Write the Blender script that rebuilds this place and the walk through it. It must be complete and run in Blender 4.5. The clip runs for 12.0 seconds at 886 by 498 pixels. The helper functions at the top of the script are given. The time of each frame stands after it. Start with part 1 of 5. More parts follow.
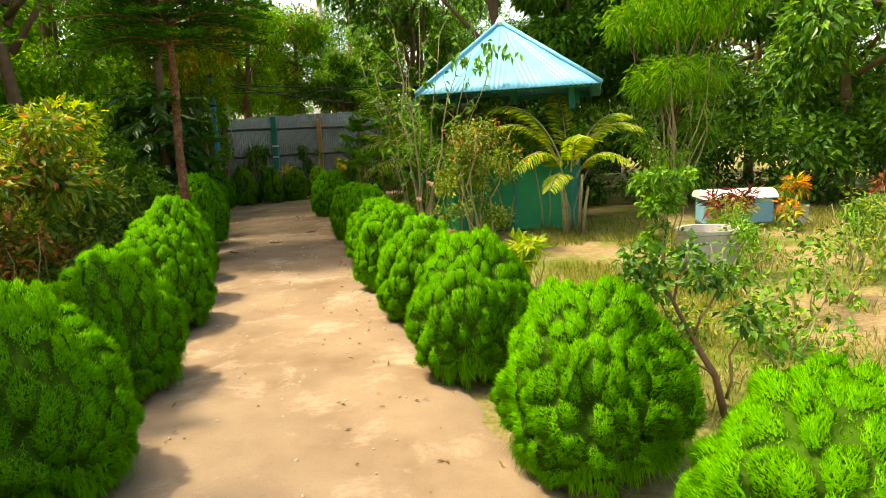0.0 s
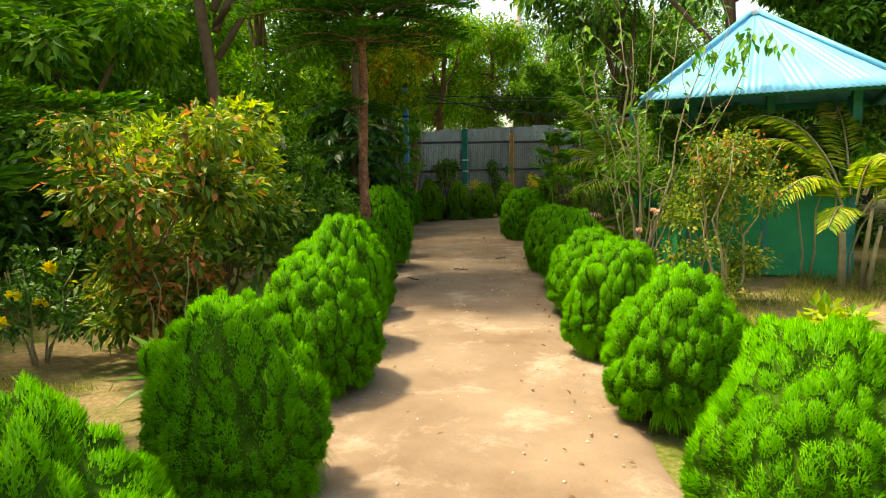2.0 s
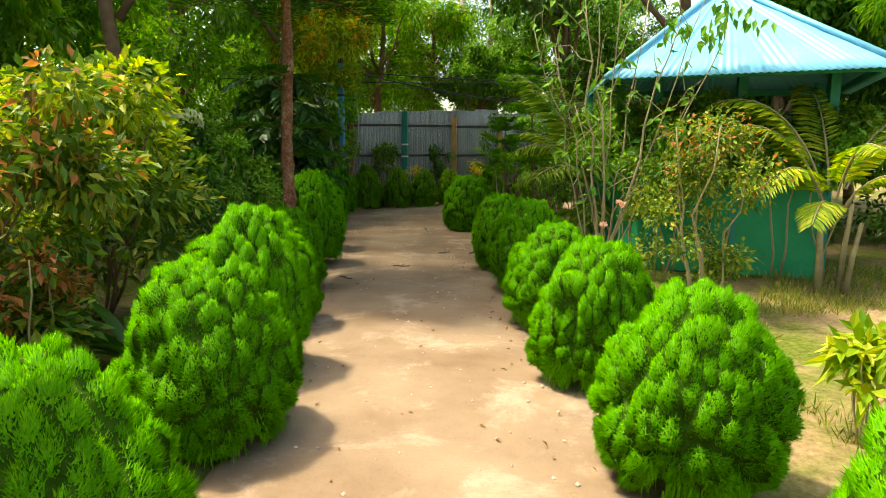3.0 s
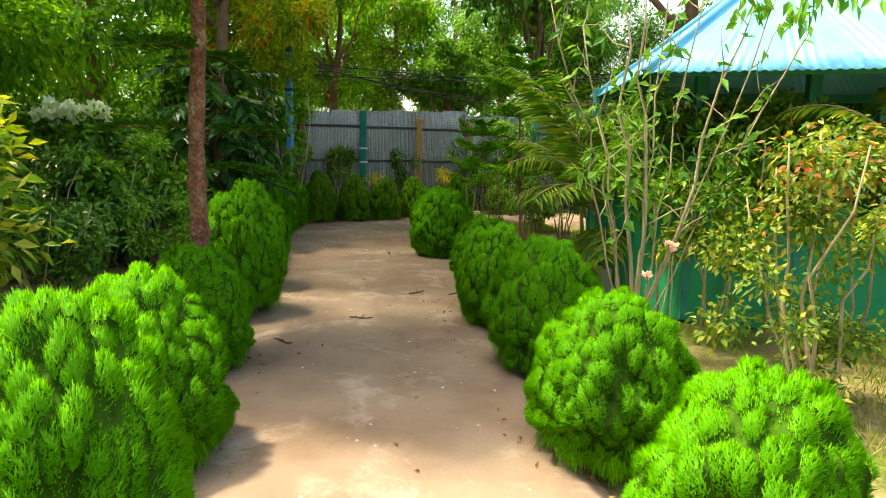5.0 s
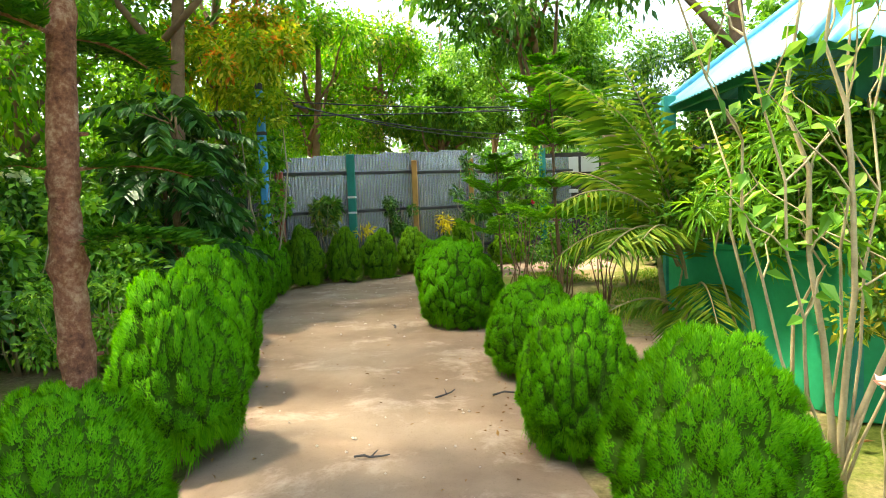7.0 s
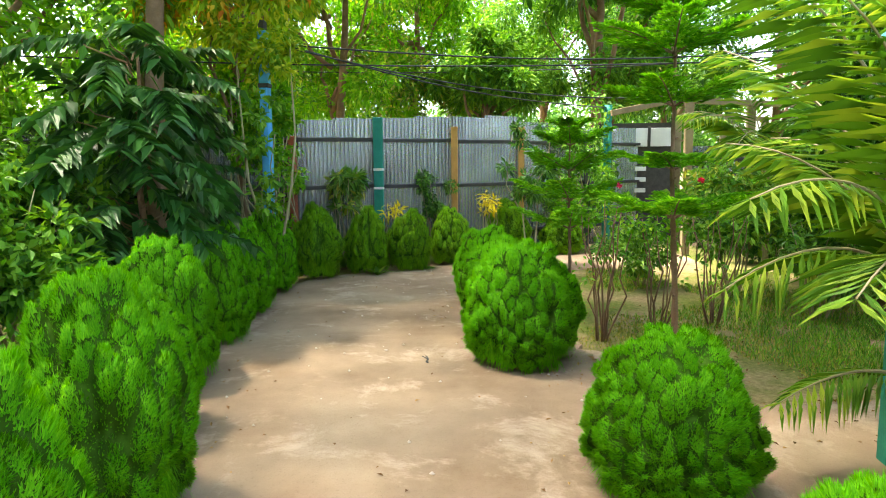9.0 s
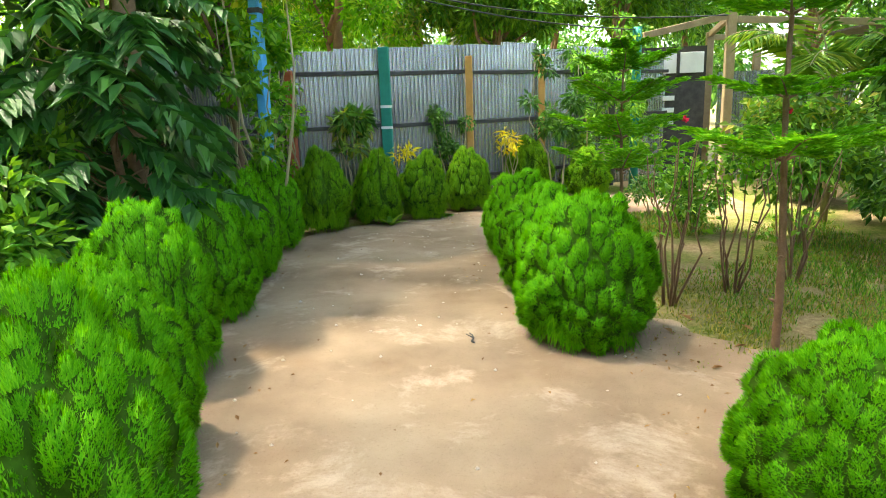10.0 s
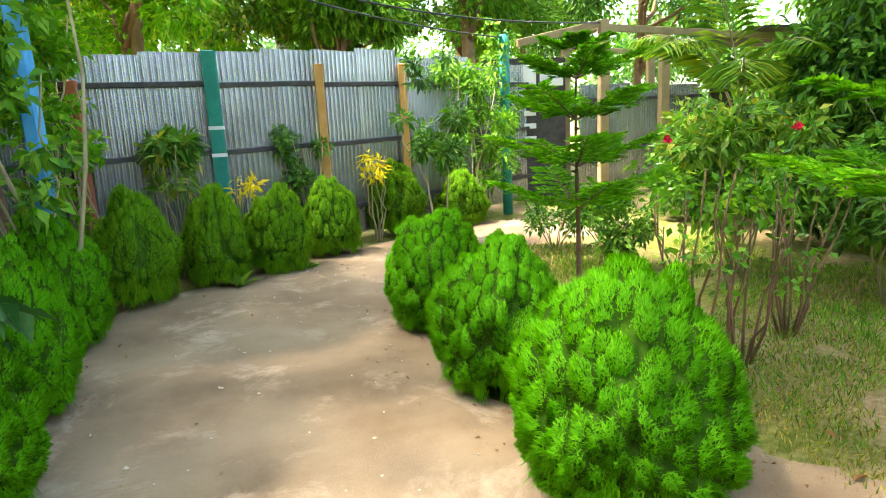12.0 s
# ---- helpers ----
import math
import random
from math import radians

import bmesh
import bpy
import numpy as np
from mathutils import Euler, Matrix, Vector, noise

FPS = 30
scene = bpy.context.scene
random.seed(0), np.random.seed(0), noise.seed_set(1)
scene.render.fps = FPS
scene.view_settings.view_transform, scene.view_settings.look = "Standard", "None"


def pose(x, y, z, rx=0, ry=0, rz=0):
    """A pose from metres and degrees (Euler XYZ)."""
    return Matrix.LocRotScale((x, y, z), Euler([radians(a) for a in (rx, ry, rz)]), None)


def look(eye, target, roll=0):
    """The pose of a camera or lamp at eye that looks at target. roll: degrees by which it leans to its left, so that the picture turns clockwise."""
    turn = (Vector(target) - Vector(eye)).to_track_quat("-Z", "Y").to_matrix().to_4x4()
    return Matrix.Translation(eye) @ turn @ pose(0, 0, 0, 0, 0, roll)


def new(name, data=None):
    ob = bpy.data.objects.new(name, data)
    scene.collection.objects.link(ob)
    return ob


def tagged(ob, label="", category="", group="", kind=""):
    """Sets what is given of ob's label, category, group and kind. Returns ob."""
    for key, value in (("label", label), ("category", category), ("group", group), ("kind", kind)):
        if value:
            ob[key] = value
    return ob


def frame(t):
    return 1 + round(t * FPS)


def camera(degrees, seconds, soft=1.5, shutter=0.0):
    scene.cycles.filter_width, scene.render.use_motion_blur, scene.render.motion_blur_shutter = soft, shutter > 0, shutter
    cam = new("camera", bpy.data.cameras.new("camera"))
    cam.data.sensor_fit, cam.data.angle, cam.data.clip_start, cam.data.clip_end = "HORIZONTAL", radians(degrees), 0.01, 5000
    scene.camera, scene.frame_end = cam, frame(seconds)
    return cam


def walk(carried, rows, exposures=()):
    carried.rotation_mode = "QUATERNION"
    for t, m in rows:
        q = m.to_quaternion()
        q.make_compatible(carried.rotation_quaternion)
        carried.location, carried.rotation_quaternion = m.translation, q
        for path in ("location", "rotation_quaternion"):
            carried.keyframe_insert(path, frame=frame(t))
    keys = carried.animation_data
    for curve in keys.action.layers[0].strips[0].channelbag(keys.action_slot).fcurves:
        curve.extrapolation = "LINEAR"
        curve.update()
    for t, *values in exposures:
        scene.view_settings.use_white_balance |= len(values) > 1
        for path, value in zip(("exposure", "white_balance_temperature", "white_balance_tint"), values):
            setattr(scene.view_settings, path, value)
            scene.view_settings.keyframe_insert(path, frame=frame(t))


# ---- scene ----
cam = camera(69.4, 12.0, soft=1.0)
PATH = [
    (0, (-0.008, 0.088, 1.545), (-0.012, 2.061, 1.219), -2.9),
    (0.5, (-0.166, 0.411, 1.544), (-0.465, 2.353, 1.173), -3.7),
    (1, (-0.267, 0.833, 1.546), (-0.855, 2.721, 1.249), -2.4),
    (1.5, (-0.36, 1.357, 1.513), (-0.976, 3.243, 1.26), -0.9),
    (2, (-0.512, 1.79, 1.531), (-1.061, 3.697, 1.276), -1.2),
    (2.5, (-0.642, 2.288, 1.512), (-1.316, 4.153, 1.252), -0.8),
    (3, (-0.811, 2.836, 1.487), (-1.17, 4.781, 1.189), 0.0),
    (3.2, (-0.889, 2.995, 1.489), (-1.208, 4.953, 1.233), -1.2),
    (5, (-1.383, 4.897, 1.604), (-1.604, 6.863, 1.312), 1.2),
    (5.5, (-1.55, 5.475, 1.585), (-1.755, 7.444, 1.302), 0.2),
    (6, (-1.667, 6.035, 1.605), (-1.924, 8.0, 1.34), -1.6),
    (6.5, (-1.844, 6.528, 1.578), (-2.195, 8.484, 1.35), 1.7),
    (7, (-1.985, 7.029, 1.572), (-2.172, 9.015, 1.421), -2.2),
    (7.5, (-2.129, 7.53, 1.521), (-2.446, 9.497, 1.342), -0.7),
    (9.3, (-2.539, 9.724, 1.668), (-2.799, 11.687, 1.392), -0.4),
    (9.5, (-2.637, 9.892, 1.668), (-2.874, 11.85, 1.332), -0.7),
    (10, (-2.923, 10.404, 1.68), (-3.195, 12.338, 1.247), -2.0),
    (10.5, (-3.183, 10.908, 1.648), (-3.243, 12.865, 1.242), -2.2),
    (11, (-3.42, 11.41, 1.634), (-3.514, 13.374, 1.265), -3.4),
    (11.5, (-3.607, 11.939, 1.648), (-3.838, 13.883, 1.244), -3.3),
    (12, (-3.731, 12.415, 1.732), (-3.444, 14.352, 1.325), -2.8),
]
walk(cam, [(t, look(eye, target, roll)) for t, eye, target, roll in PATH],
     exposures=[(0.0, 1.6, 9000, 6), (3.0, 1.75, 8200, 5), (5.0, 2.2, 7700, 8), (7.0, 2.95, 7400, 7), (9.5, 3.35, 7200, 6), (12.0, 3.65, 7200, 7)])

# ---- world and sun ----
SUN = Vector((-0.42, 0.06, 0.9)).normalized()
world = bpy.data.worlds.new("sky")
scene.world = world
world.use_nodes = True
wn = world.node_tree.nodes
sky = wn.new("ShaderNodeTexSky")
sky.sky_type, sky.sun_disc = "NISHITA", False
sky.sun_elevation = math.asin(SUN.z)
sky.sun_rotation = math.atan2(SUN.x, SUN.y)
sky.air_density, sky.dust_density, sky.ozone_density = 1.0, 4.0, 0.6
world.node_tree.links.new(sky.outputs[0], wn["Background"].inputs[0])
wn["Background"].inputs[1].default_value = 0.15
sun_data = bpy.data.lights.new("sun", "SUN")
sun_data.energy, sun_data.angle, sun_data.color = 2.2, radians(4.5), (1.0, 0.94, 0.82)
sun = new("sun", sun_data)
sun.matrix_world = look(SUN * 60, (0, 0, 0))

# ---- materials ----


def material(name, rough=0.8, metal=0.0, spec=0.3):
    m = bpy.data.materials.new(name)
    m.use_nodes = True
    b = m.node_tree.nodes["Principled BSDF"]
    b.inputs["Roughness"].default_value = rough
    b.inputs["Metallic"].default_value = metal
    b.inputs["Specular IOR Level"].default_value = spec
    return m, m.node_tree.nodes, m.node_tree.links, b


def ramp(nodes, stops):
    r = nodes.new("ShaderNodeValToRGB")
    e = r.color_ramp.elements
    while len(e) < len(stops):
        e.new(0.5)
    for el, (p, c) in zip(e, stops):
        el.position, el.color = p, (*c, 1)
    return r


def noise_node(nodes, links, scale, detail=6.0, rough=0.6, coords="Object"):
    tc = nodes.new("ShaderNodeTexCoord")
    n = nodes.new("ShaderNodeTexNoise")
    n.inputs["Scale"].default_value = scale
    n.inputs["Detail"].default_value = detail
    n.inputs["Roughness"].default_value = rough
    links.new(tc.outputs[coords], n.inputs["Vector"])
    return n


def leaf_mat(name, stops, through_light=0.35, rough=0.65, gain=1.5, spec=0.12, patch=2.2):
    """Leaves: colour varies leaf by leaf, light shines through them."""
    m, nodes, links, b = material(name, rough, 0, spec)
    geo = nodes.new("ShaderNodeNewGeometry")
    r = ramp(nodes, stops)
    n = noise_node(nodes, links, patch, 3.0)
    mx = nodes.new("ShaderNodeMath")
    mx.operation = "MULTIPLY_ADD"
    mx.inputs[1].default_value, mx.inputs[2].default_value = 0.6, -0.3
    add = nodes.new("ShaderNodeMath")
    add.use_clamp = True
    links.new(n.outputs["Fac"], mx.inputs[0])
    links.new(mx.outputs[0], add.inputs[0])
    links.new(geo.outputs["Random Per Island"], add.inputs[1])
    links.new(add.outputs[0], r.inputs[0])
    links.new(r.outputs[0], b.inputs["Base Color"])
    t = nodes.new("ShaderNodeBsdfTranslucent")
    warm = nodes.new("ShaderNodeMix")
    warm.data_type, warm.blend_type = "RGBA", "MULTIPLY"
    warm.inputs[0].default_value = 1.0
    warm.inputs[7].default_value = (gain * 1.05, gain, gain * 0.45, 1)
    links.new(r.outputs[0], warm.inputs[6])
    links.new(warm.outputs[2], t.inputs[0])
    mix = nodes.new("ShaderNodeMixShader")
    mix.inputs[0].default_value = through_light
    links.new(b.outputs[0], mix.inputs[1])
    links.new(t.outputs[0], mix.inputs[2])
    links.new(mix.outputs[0], nodes["Material Output"].inputs[0])
    return m


def surface(name, stops, scale, rough=0.8, metal=0.0, bump=0.3, fine=40.0, spec=0.3, dist=0.01, grain=0.35):
    """A matt surface with colour patches at one scale and grain and relief at a finer one."""
    m, nodes, links, b = material(name, rough, metal, spec)
    big = noise_node(nodes, links, scale, 5.0)
    small = noise_node(nodes, links, fine, 8.0, 0.7)
    mixf = nodes.new("ShaderNodeMix")
    mixf.inputs[0].default_value = grain
    links.new(big.outputs["Fac"], mixf.inputs[2])
    links.new(small.outputs["Fac"], mixf.inputs[3])
    r = ramp(nodes, stops)
    links.new(mixf.outputs[0], r.inputs[0])
    links.new(r.outputs[0], b.inputs["Base Color"])
    bp = nodes.new("ShaderNodeBump")
    bp.inputs["Strength"].default_value, bp.inputs["Distance"].default_value = bump, dist
    links.new(small.outputs["Fac"], bp.inputs["Height"])
    links.new(bp.outputs[0], b.inputs["Normal"])
    return m


M_THUJA = leaf_mat("thuja_leaf", [(0.0, (0.06, 0.27, 0.004)), (0.5, (0.10, 0.38, 0.006)), (1.0, (0.17, 0.48, 0.010))], 0.4, patch=8.0)
M_THUJA_DIM = leaf_mat("thuja_leaf_loose", [(0.0, (0.07, 0.22, 0.006)), (0.5, (0.13, 0.34, 0.010)), (1.0, (0.24, 0.44, 0.018))], 0.42, patch=8.0)
# inner twig tone, darkened further so gaps between tufts read as shade
M_CORE = surface("thuja_shaded_inner_twigs", [(0.3, (0.024, 0.055, 0.006)), (0.7, (0.05, 0.13, 0.010))], 14, 0.95, fine=60, spec=0.02)
M_DARK = leaf_mat("dark_leaf", [(0.0, (0.018, 0.085, 0.008)), (0.6, (0.06, 0.19, 0.014)), (1.0, (0.14, 0.32, 0.03))], 0.3, 0.42, 1.3, 0.35)
M_MID = leaf_mat("mid_leaf", [(0.0, (0.035, 0.14, 0.010)), (0.5, (0.10, 0.28, 0.015)), (1.0, (0.22, 0.42, 0.035))], 0.34, 0.5, 1.3, 0.3)
M_BRIGHT = leaf_mat("bright_leaf", [(0.0, (0.06, 0.20, 0.01)), (0.6, (0.12, 0.34, 0.015)), (1.0, (0.25, 0.42, 0.03))], 0.5)
M_YELLOW = leaf_mat("yellow_green_leaf", [(0.0, (0.04, 0.11, 0.01)), (0.45, (0.11, 0.22, 0.02)), (0.8, (0.24, 0.32, 0.03)), (1.0, (0.42, 0.38, 0.05))], 0.35, 0.5, 1.4, 0.3)
M_RUST = leaf_mat("rust_leaf", [(0.0, (0.10, 0.10, 0.02)), (0.5, (0.35, 0.16, 0.04)), (1.0, (0.55, 0.18, 0.08))], 0.4)
M_REDLEAF = leaf_mat("red_leaf", [(0.0, (0.06, 0.02, 0.015)), (0.6, (0.20, 0.03, 0.03)), (1.0, (0.30, 0.12, 0.05))], 0.3)
M_ORANGE = leaf_mat("orange_leaf", [(0.0, (0.5, 0.14, 0.02)), (0.6, (0.7, 0.32, 0.03)), (1.0, (0.6, 0.5, 0.05))], 0.35)
M_PALM = leaf_mat("palm_leaf", [(0.0, (0.05, 0.14, 0.012)), (0.5, (0.12, 0.26, 0.02)), (1.0, (0.28, 0.36, 0.04))], 0.4, 0.4)
M_PINE = leaf_mat("pine_needle", [(0.0, (0.015, 0.08, 0.006)), (0.6, (0.04, 0.15, 0.008)), (1.0, (0.09, 0.23, 0.015))], 0.3)
M_PINE_NEW = leaf_mat("pine_needle_young", [(0.0, (0.06, 0.22, 0.010)), (0.6, (0.11, 0.34, 0.012)), (1.0, (0.22, 0.46, 0.03))], 0.5)
M_GLOSSY = leaf_mat("glossy_leaf", [(0.0, (0.015, 0.07, 0.012)), (0.6, (0.03, 0.12, 0.02)), (1.0, (0.07, 0.2, 0.03))], 0.25, 0.42, 1.3, 0.35)
M_GRASS = leaf_mat("grass_blade", [(0.0, (0.08, 0.15, 0.02)), (0.5, (0.20, 0.24, 0.04)), (1.0, (0.40, 0.33, 0.10))], 0.35)
M_DRY = leaf_mat("dead_leaf", [(0.0, (0.10, 0.05, 0.02)), (0.6, (0.22, 0.12, 0.05)), (1.0, (0.35, 0.22, 0.08))], 0.2)
M_PINK = leaf_mat("pink_petal", [(0.0, (0.75, 0.40, 0.42)), (1.0, (0.9, 0.68, 0.66))], 0.3)
M_ROSE = leaf_mat("rose_petal", [(0.0, (0.6, 0.01, 0.05)), (1.0, (0.8, 0.05, 0.14))], 0.3)
M_WHITE = leaf_mat("white_petal", [(0.0, (0.7, 0.75, 0.68)), (1.0, (0.85, 0.87, 0.8))], 0.3)
M_GOLD = leaf_mat("yellow_petal", [(0.0, (0.62, 0.50, 0.015)), (1.0, (0.80, 0.70, 0.04))], 0.25)
M_GOLDLEAF = leaf_mat("golden_green_leaf", [(0.0, (0.10, 0.24, 0.01)), (0.55, (0.28, 0.42, 0.02)), (1.0, (0.50, 0.50, 0.04))], 0.45, 0.5, 1.4, 0.25)
M_BARK = surface("bark", [(0.25, (0.10, 0.06, 0.035)), (0.55, (0.22, 0.13, 0.075)), (0.8, (0.34, 0.23, 0.15))], 6, 0.9, bump=0.9, fine=55)
M_PINEBARK = surface("pine_bark", [(0.36, (0.10, 0.035, 0.02)), (0.5, (0.28, 0.115, 0.06)), (0.64, (0.52, 0.32, 0.20))], 7, 0.9, bump=1.0, fine=38, dist=0.03, grain=0.6)
M_TWIG = surface("pale_twig", [(0.3, (0.22, 0.17, 0.09)), (0.7, (0.42, 0.36, 0.20))], 10, 0.8, fine=60)


def path_mat():
    """Trodden sandy cement: blotches, pale worn streaks, fine grit."""
    m, nodes, links, b = material("sandy_cement", 0.95, 0, 0.1)
    big = noise_node(nodes, links, 1.0, 6.0, 0.6)
    base = ramp(nodes, [(0.3, (0.18, 0.122, 0.075)), (0.47, (0.235, 0.168, 0.112)), (0.58, (0.27, 0.20, 0.135)), (0.75, (0.32, 0.245, 0.17))])
    links.new(big.outputs["Fac"], base.inputs[0])
    worn = noise_node(nodes, links, 1.5, 9.0, 0.72)
    worn.inputs["Distortion"].default_value = 0.3
    wf = ramp(nodes, [(0.53, (0, 0, 0)), (0.70, (1, 1, 1))])
    links.new(worn.outputs["Fac"], wf.inputs[0])
    mix = nodes.new("ShaderNodeMix")
    mix.data_type = "RGBA"
    mix.inputs[7].default_value = (0.41, 0.325, 0.245, 1)
    links.new(wf.outputs[0], mix.inputs[0])
    links.new(base.outputs[0], mix.inputs[6])
    grit = noise_node(nodes, links, 70.0, 6.0, 0.8)
    gf = ramp(nodes, [(0.33, (0.55, 0.5, 0.45)), (0.45, (1, 1, 1)), (0.62, (1.0, 1.0, 1.0)), (0.7, (1.25, 1.25, 1.25))])
    links.new(grit.outputs["Fac"], gf.inputs[0])
    mul = nodes.new("ShaderNodeMix")
    mul.data_type, mul.blend_type = "RGBA", "MULTIPLY"
    mul.inputs[0].default_value = 0.55
    links.new(mix.outputs[2], mul.inputs[6])
    links.new(gf.outputs[0], mul.inputs[7])
    links.new(mul.outputs[2], b.inputs["Base Color"])
    bp = nodes.new("ShaderNodeBump")
    bp.inputs["Strength"].default_value, bp.inputs["Distance"].default_value = 0.5, 0.012
    links.new(grit.outputs["Fac"], bp.inputs["Height"])
    links.new(bp.outputs[0], b.inputs["Normal"])
    return m


M_PATH = path_mat()
M_CEMENT = surface("pale_cement", [(0.3, (0.42, 0.34, 0.26)), (0.7, (0.58, 0.50, 0.41))], 5, 0.95, bump=0.4, fine=50, spec=0.1)


def ground_mat():
    """Sandy earth with moss and dry grass in uneven patches."""
    m, nodes, links, b = material("earth", 0.95, 0, 0.1)
    big = noise_node(nodes, links, 0.7, 6.0, 0.65)
    small = noise_node(nodes, links, 22.0, 9.0, 0.75)
    soil = ramp(nodes, [(0.3, (0.15, 0.10, 0.05)), (0.5, (0.26, 0.19, 0.10)), (0.7, (0.37, 0.285, 0.165))])
    moss = ramp(nodes, [(0.3, (0.035, 0.06, 0.008)), (0.5, (0.10, 0.13, 0.02)), (0.7, (0.20, 0.20, 0.05))])
    fac = ramp(nodes, [(0.40, (0, 0, 0)), (0.58, (1, 1, 1))])
    links.new(small.outputs["Fac"], soil.inputs[0])
    links.new(small.outputs["Fac"], moss.inputs[0])
    links.new(big.outputs["Fac"], fac.inputs[0])
    mix = nodes.new("ShaderNodeMix")
    mix.data_type = "RGBA"
    links.new(fac.outputs[0], mix.inputs[0])
    links.new(soil.outputs[0], mix.inputs[6])
    links.new(moss.outputs[0], mix.inputs[7])
    links.new(mix.outputs[2], b.inputs["Base Color"])
    bp = nodes.new("ShaderNodeBump")
    bp.inputs["Strength"].default_value, bp.inputs["Distance"].default_value = 0.6, 0.02
    links.new(small.outputs["Fac"], bp.inputs["Height"])
    links.new(bp.outputs[0], b.inputs["Normal"])
    return m


M_EARTH = ground_mat()
M_ROOF = surface("sky_blue_sheet", [(0.3, (0.08, 0.36, 0.55)), (0.55, (0.13, 0.46, 0.66)), (0.8, (0.24, 0.57, 0.74))], 1.5, 0.5, bump=0.1, fine=30, spec=0.4)
M_GREENPAINT = surface("green_paint", [(0.3, (0.005, 0.22, 0.085)), (0.6, (0.008, 0.31, 0.13)), (0.85, (0.025, 0.38, 0.17))], 2.0, 0.6, bump=0.15, fine=25)
M_ZINC = surface("weathered_zinc", [(0.3, (0.28, 0.29, 0.32)), (0.5, (0.42, 0.43, 0.47)), (0.75, (0.60, 0.61, 0.65))], 1.3, 0.27, 0.9, 0.15, 20)
M_RAIL = surface("dark_timber", [(0.3, (0.03, 0.03, 0.032)), (0.7, (0.09, 0.085, 0.08))], 8, 0.85, fine=50)
M_TIMBER = surface("grey_timber", [(0.3, (0.20, 0.15, 0.08)), (0.7, (0.38, 0.29, 0.17))], 5, 0.85, fine=60)
M_TEAL = surface("teal_post_paint", [(0.3, (0.01, 0.17, 0.13)), (0.7, (0.02, 0.27, 0.20))], 6, 0.6)
M_OCHRE = surface("ochre_post_paint", [(0.3, (0.42, 0.20, 0.05)), (0.7, (0.60, 0.33, 0.10))], 6, 0.7)
M_BRICKRED = surface("red_post_paint", [(0.3, (0.28, 0.06, 0.03)), (0.7, (0.45, 0.13, 0.06))], 6, 0.7)
M_BLUE = surface("blue_post_paint", [(0.3, (0.05, 0.30, 0.62)), (0.7, (0.10, 0.42, 0.75))], 6, 0.6)
M_WHITEPAINT = surface("white_paint", [(0.3, (0.68, 0.68, 0.66)), (0.7, (0.82, 0.82, 0.80))], 4, 0.6)
M_PALEBLUE = surface("pale_blue_paint", [(0.3, (0.12, 0.34, 0.48)), (0.7, (0.22, 0.46, 0.60))], 4, 0.6)
M_CONCRETE = surface("concrete", [(0.3, (0.36, 0.34, 0.32)), (0.7, (0.55, 0.52, 0.49))], 4, 0.9, fine=50)
M_CABLE = surface("black_cable", [(0.3, (0.02, 0.02, 0.02)), (0.7, (0.05, 0.05, 0.05))], 10, 0.6)
# near-black tone, with the shade under the shed's roof put into the colour
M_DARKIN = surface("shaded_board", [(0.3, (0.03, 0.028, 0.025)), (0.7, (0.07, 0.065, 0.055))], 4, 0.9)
M_PEEL = surface("green_citrus_peel", [(0.3, (0.10, 0.14, 0.02)), (0.7, (0.22, 0.22, 0.04))], 12, 0.45, bump=0.3, fine=120)

# ---- mesh helpers ----
rng = np.random.default_rng(7)


def mesh(name, verts, faces, mats, parent=None, label="", smooth=False, index=None):
    me = bpy.data.meshes.new(name)
    me.from_pydata([tuple(map(float, v)) for v in verts], [], [tuple(map(int, f)) for f in faces])
    for m in (mats if isinstance(mats, (list, tuple)) else [mats]):
        me.materials.append(m)
    if index is not None:
        me.polygons.foreach_set("material_index", np.asarray(index, dtype=np.int32))
    if smooth:
        me.polygons.foreach_set("use_smooth", np.ones(len(me.polygons), dtype=bool))
    me.update()
    ob = new(name, me)
    if parent:
        ob.parent = parent
    if label:
        ob["label"] = label
    return ob


def part(name, bm, mat, parent=None, label=""):
    me = bpy.data.meshes.new(name)
    bm.to_mesh(me)
    bm.free()
    me.materials.append(mat)
    ob = new(name, me)
    if parent:
        ob.parent = parent
    if label:
        ob["label"] = label
    return ob


def empty(name, m, label, category, group="", kind=""):
    e = new(name)
    e.empty_display_size = 0.1
    e.matrix_world = m
    return tagged(e, label, category, group, kind)


def unit(v):
    v = np.asarray(v, float)
    return v / np.maximum(np.linalg.norm(v, axis=-1, keepdims=True), 1e-9)


def leaves(pos, way, normal, length, width, fold=0.15, droop=0.0):
    """Folded pointed leaves, two triangles each: arrays of root, direction, face normal, length, width."""
    pos, way = np.asarray(pos, float), unit(way)
    n = len(pos)
    side = unit(np.cross(way, normal))
    up = unit(np.cross(side, way))
    length = np.broadcast_to(np.asarray(length, float), (n,))[:, None]
    width = np.broadcast_to(np.asarray(width, float), (n,))[:, None]
    mid = pos + way * length * 0.42
    tip = pos + way * length - np.array([0, 0, 1.0]) * length * droop
    v = np.empty((n, 4, 3))
    v[:, 0], v[:, 2] = pos, tip
    v[:, 1] = mid + side * width * 0.5 + up * width * fold
    v[:, 3] = mid - side * width * 0.5 + up * width * fold
    i = np.arange(n)[:, None] * 4
    f = np.concatenate([i + [0, 1, 2], i + [0, 2, 3]], axis=1).reshape(-1, 3)
    return v.reshape(-1, 3), f


def merge(chunks):
    vs, fs, k = [], [], 0
    for v, f in chunks:
        vs.append(np.asarray(v, float))
        fs.extend([tuple(int(a) + k for a in q) for q in f])
        k += len(v)
    return np.concatenate(vs), fs


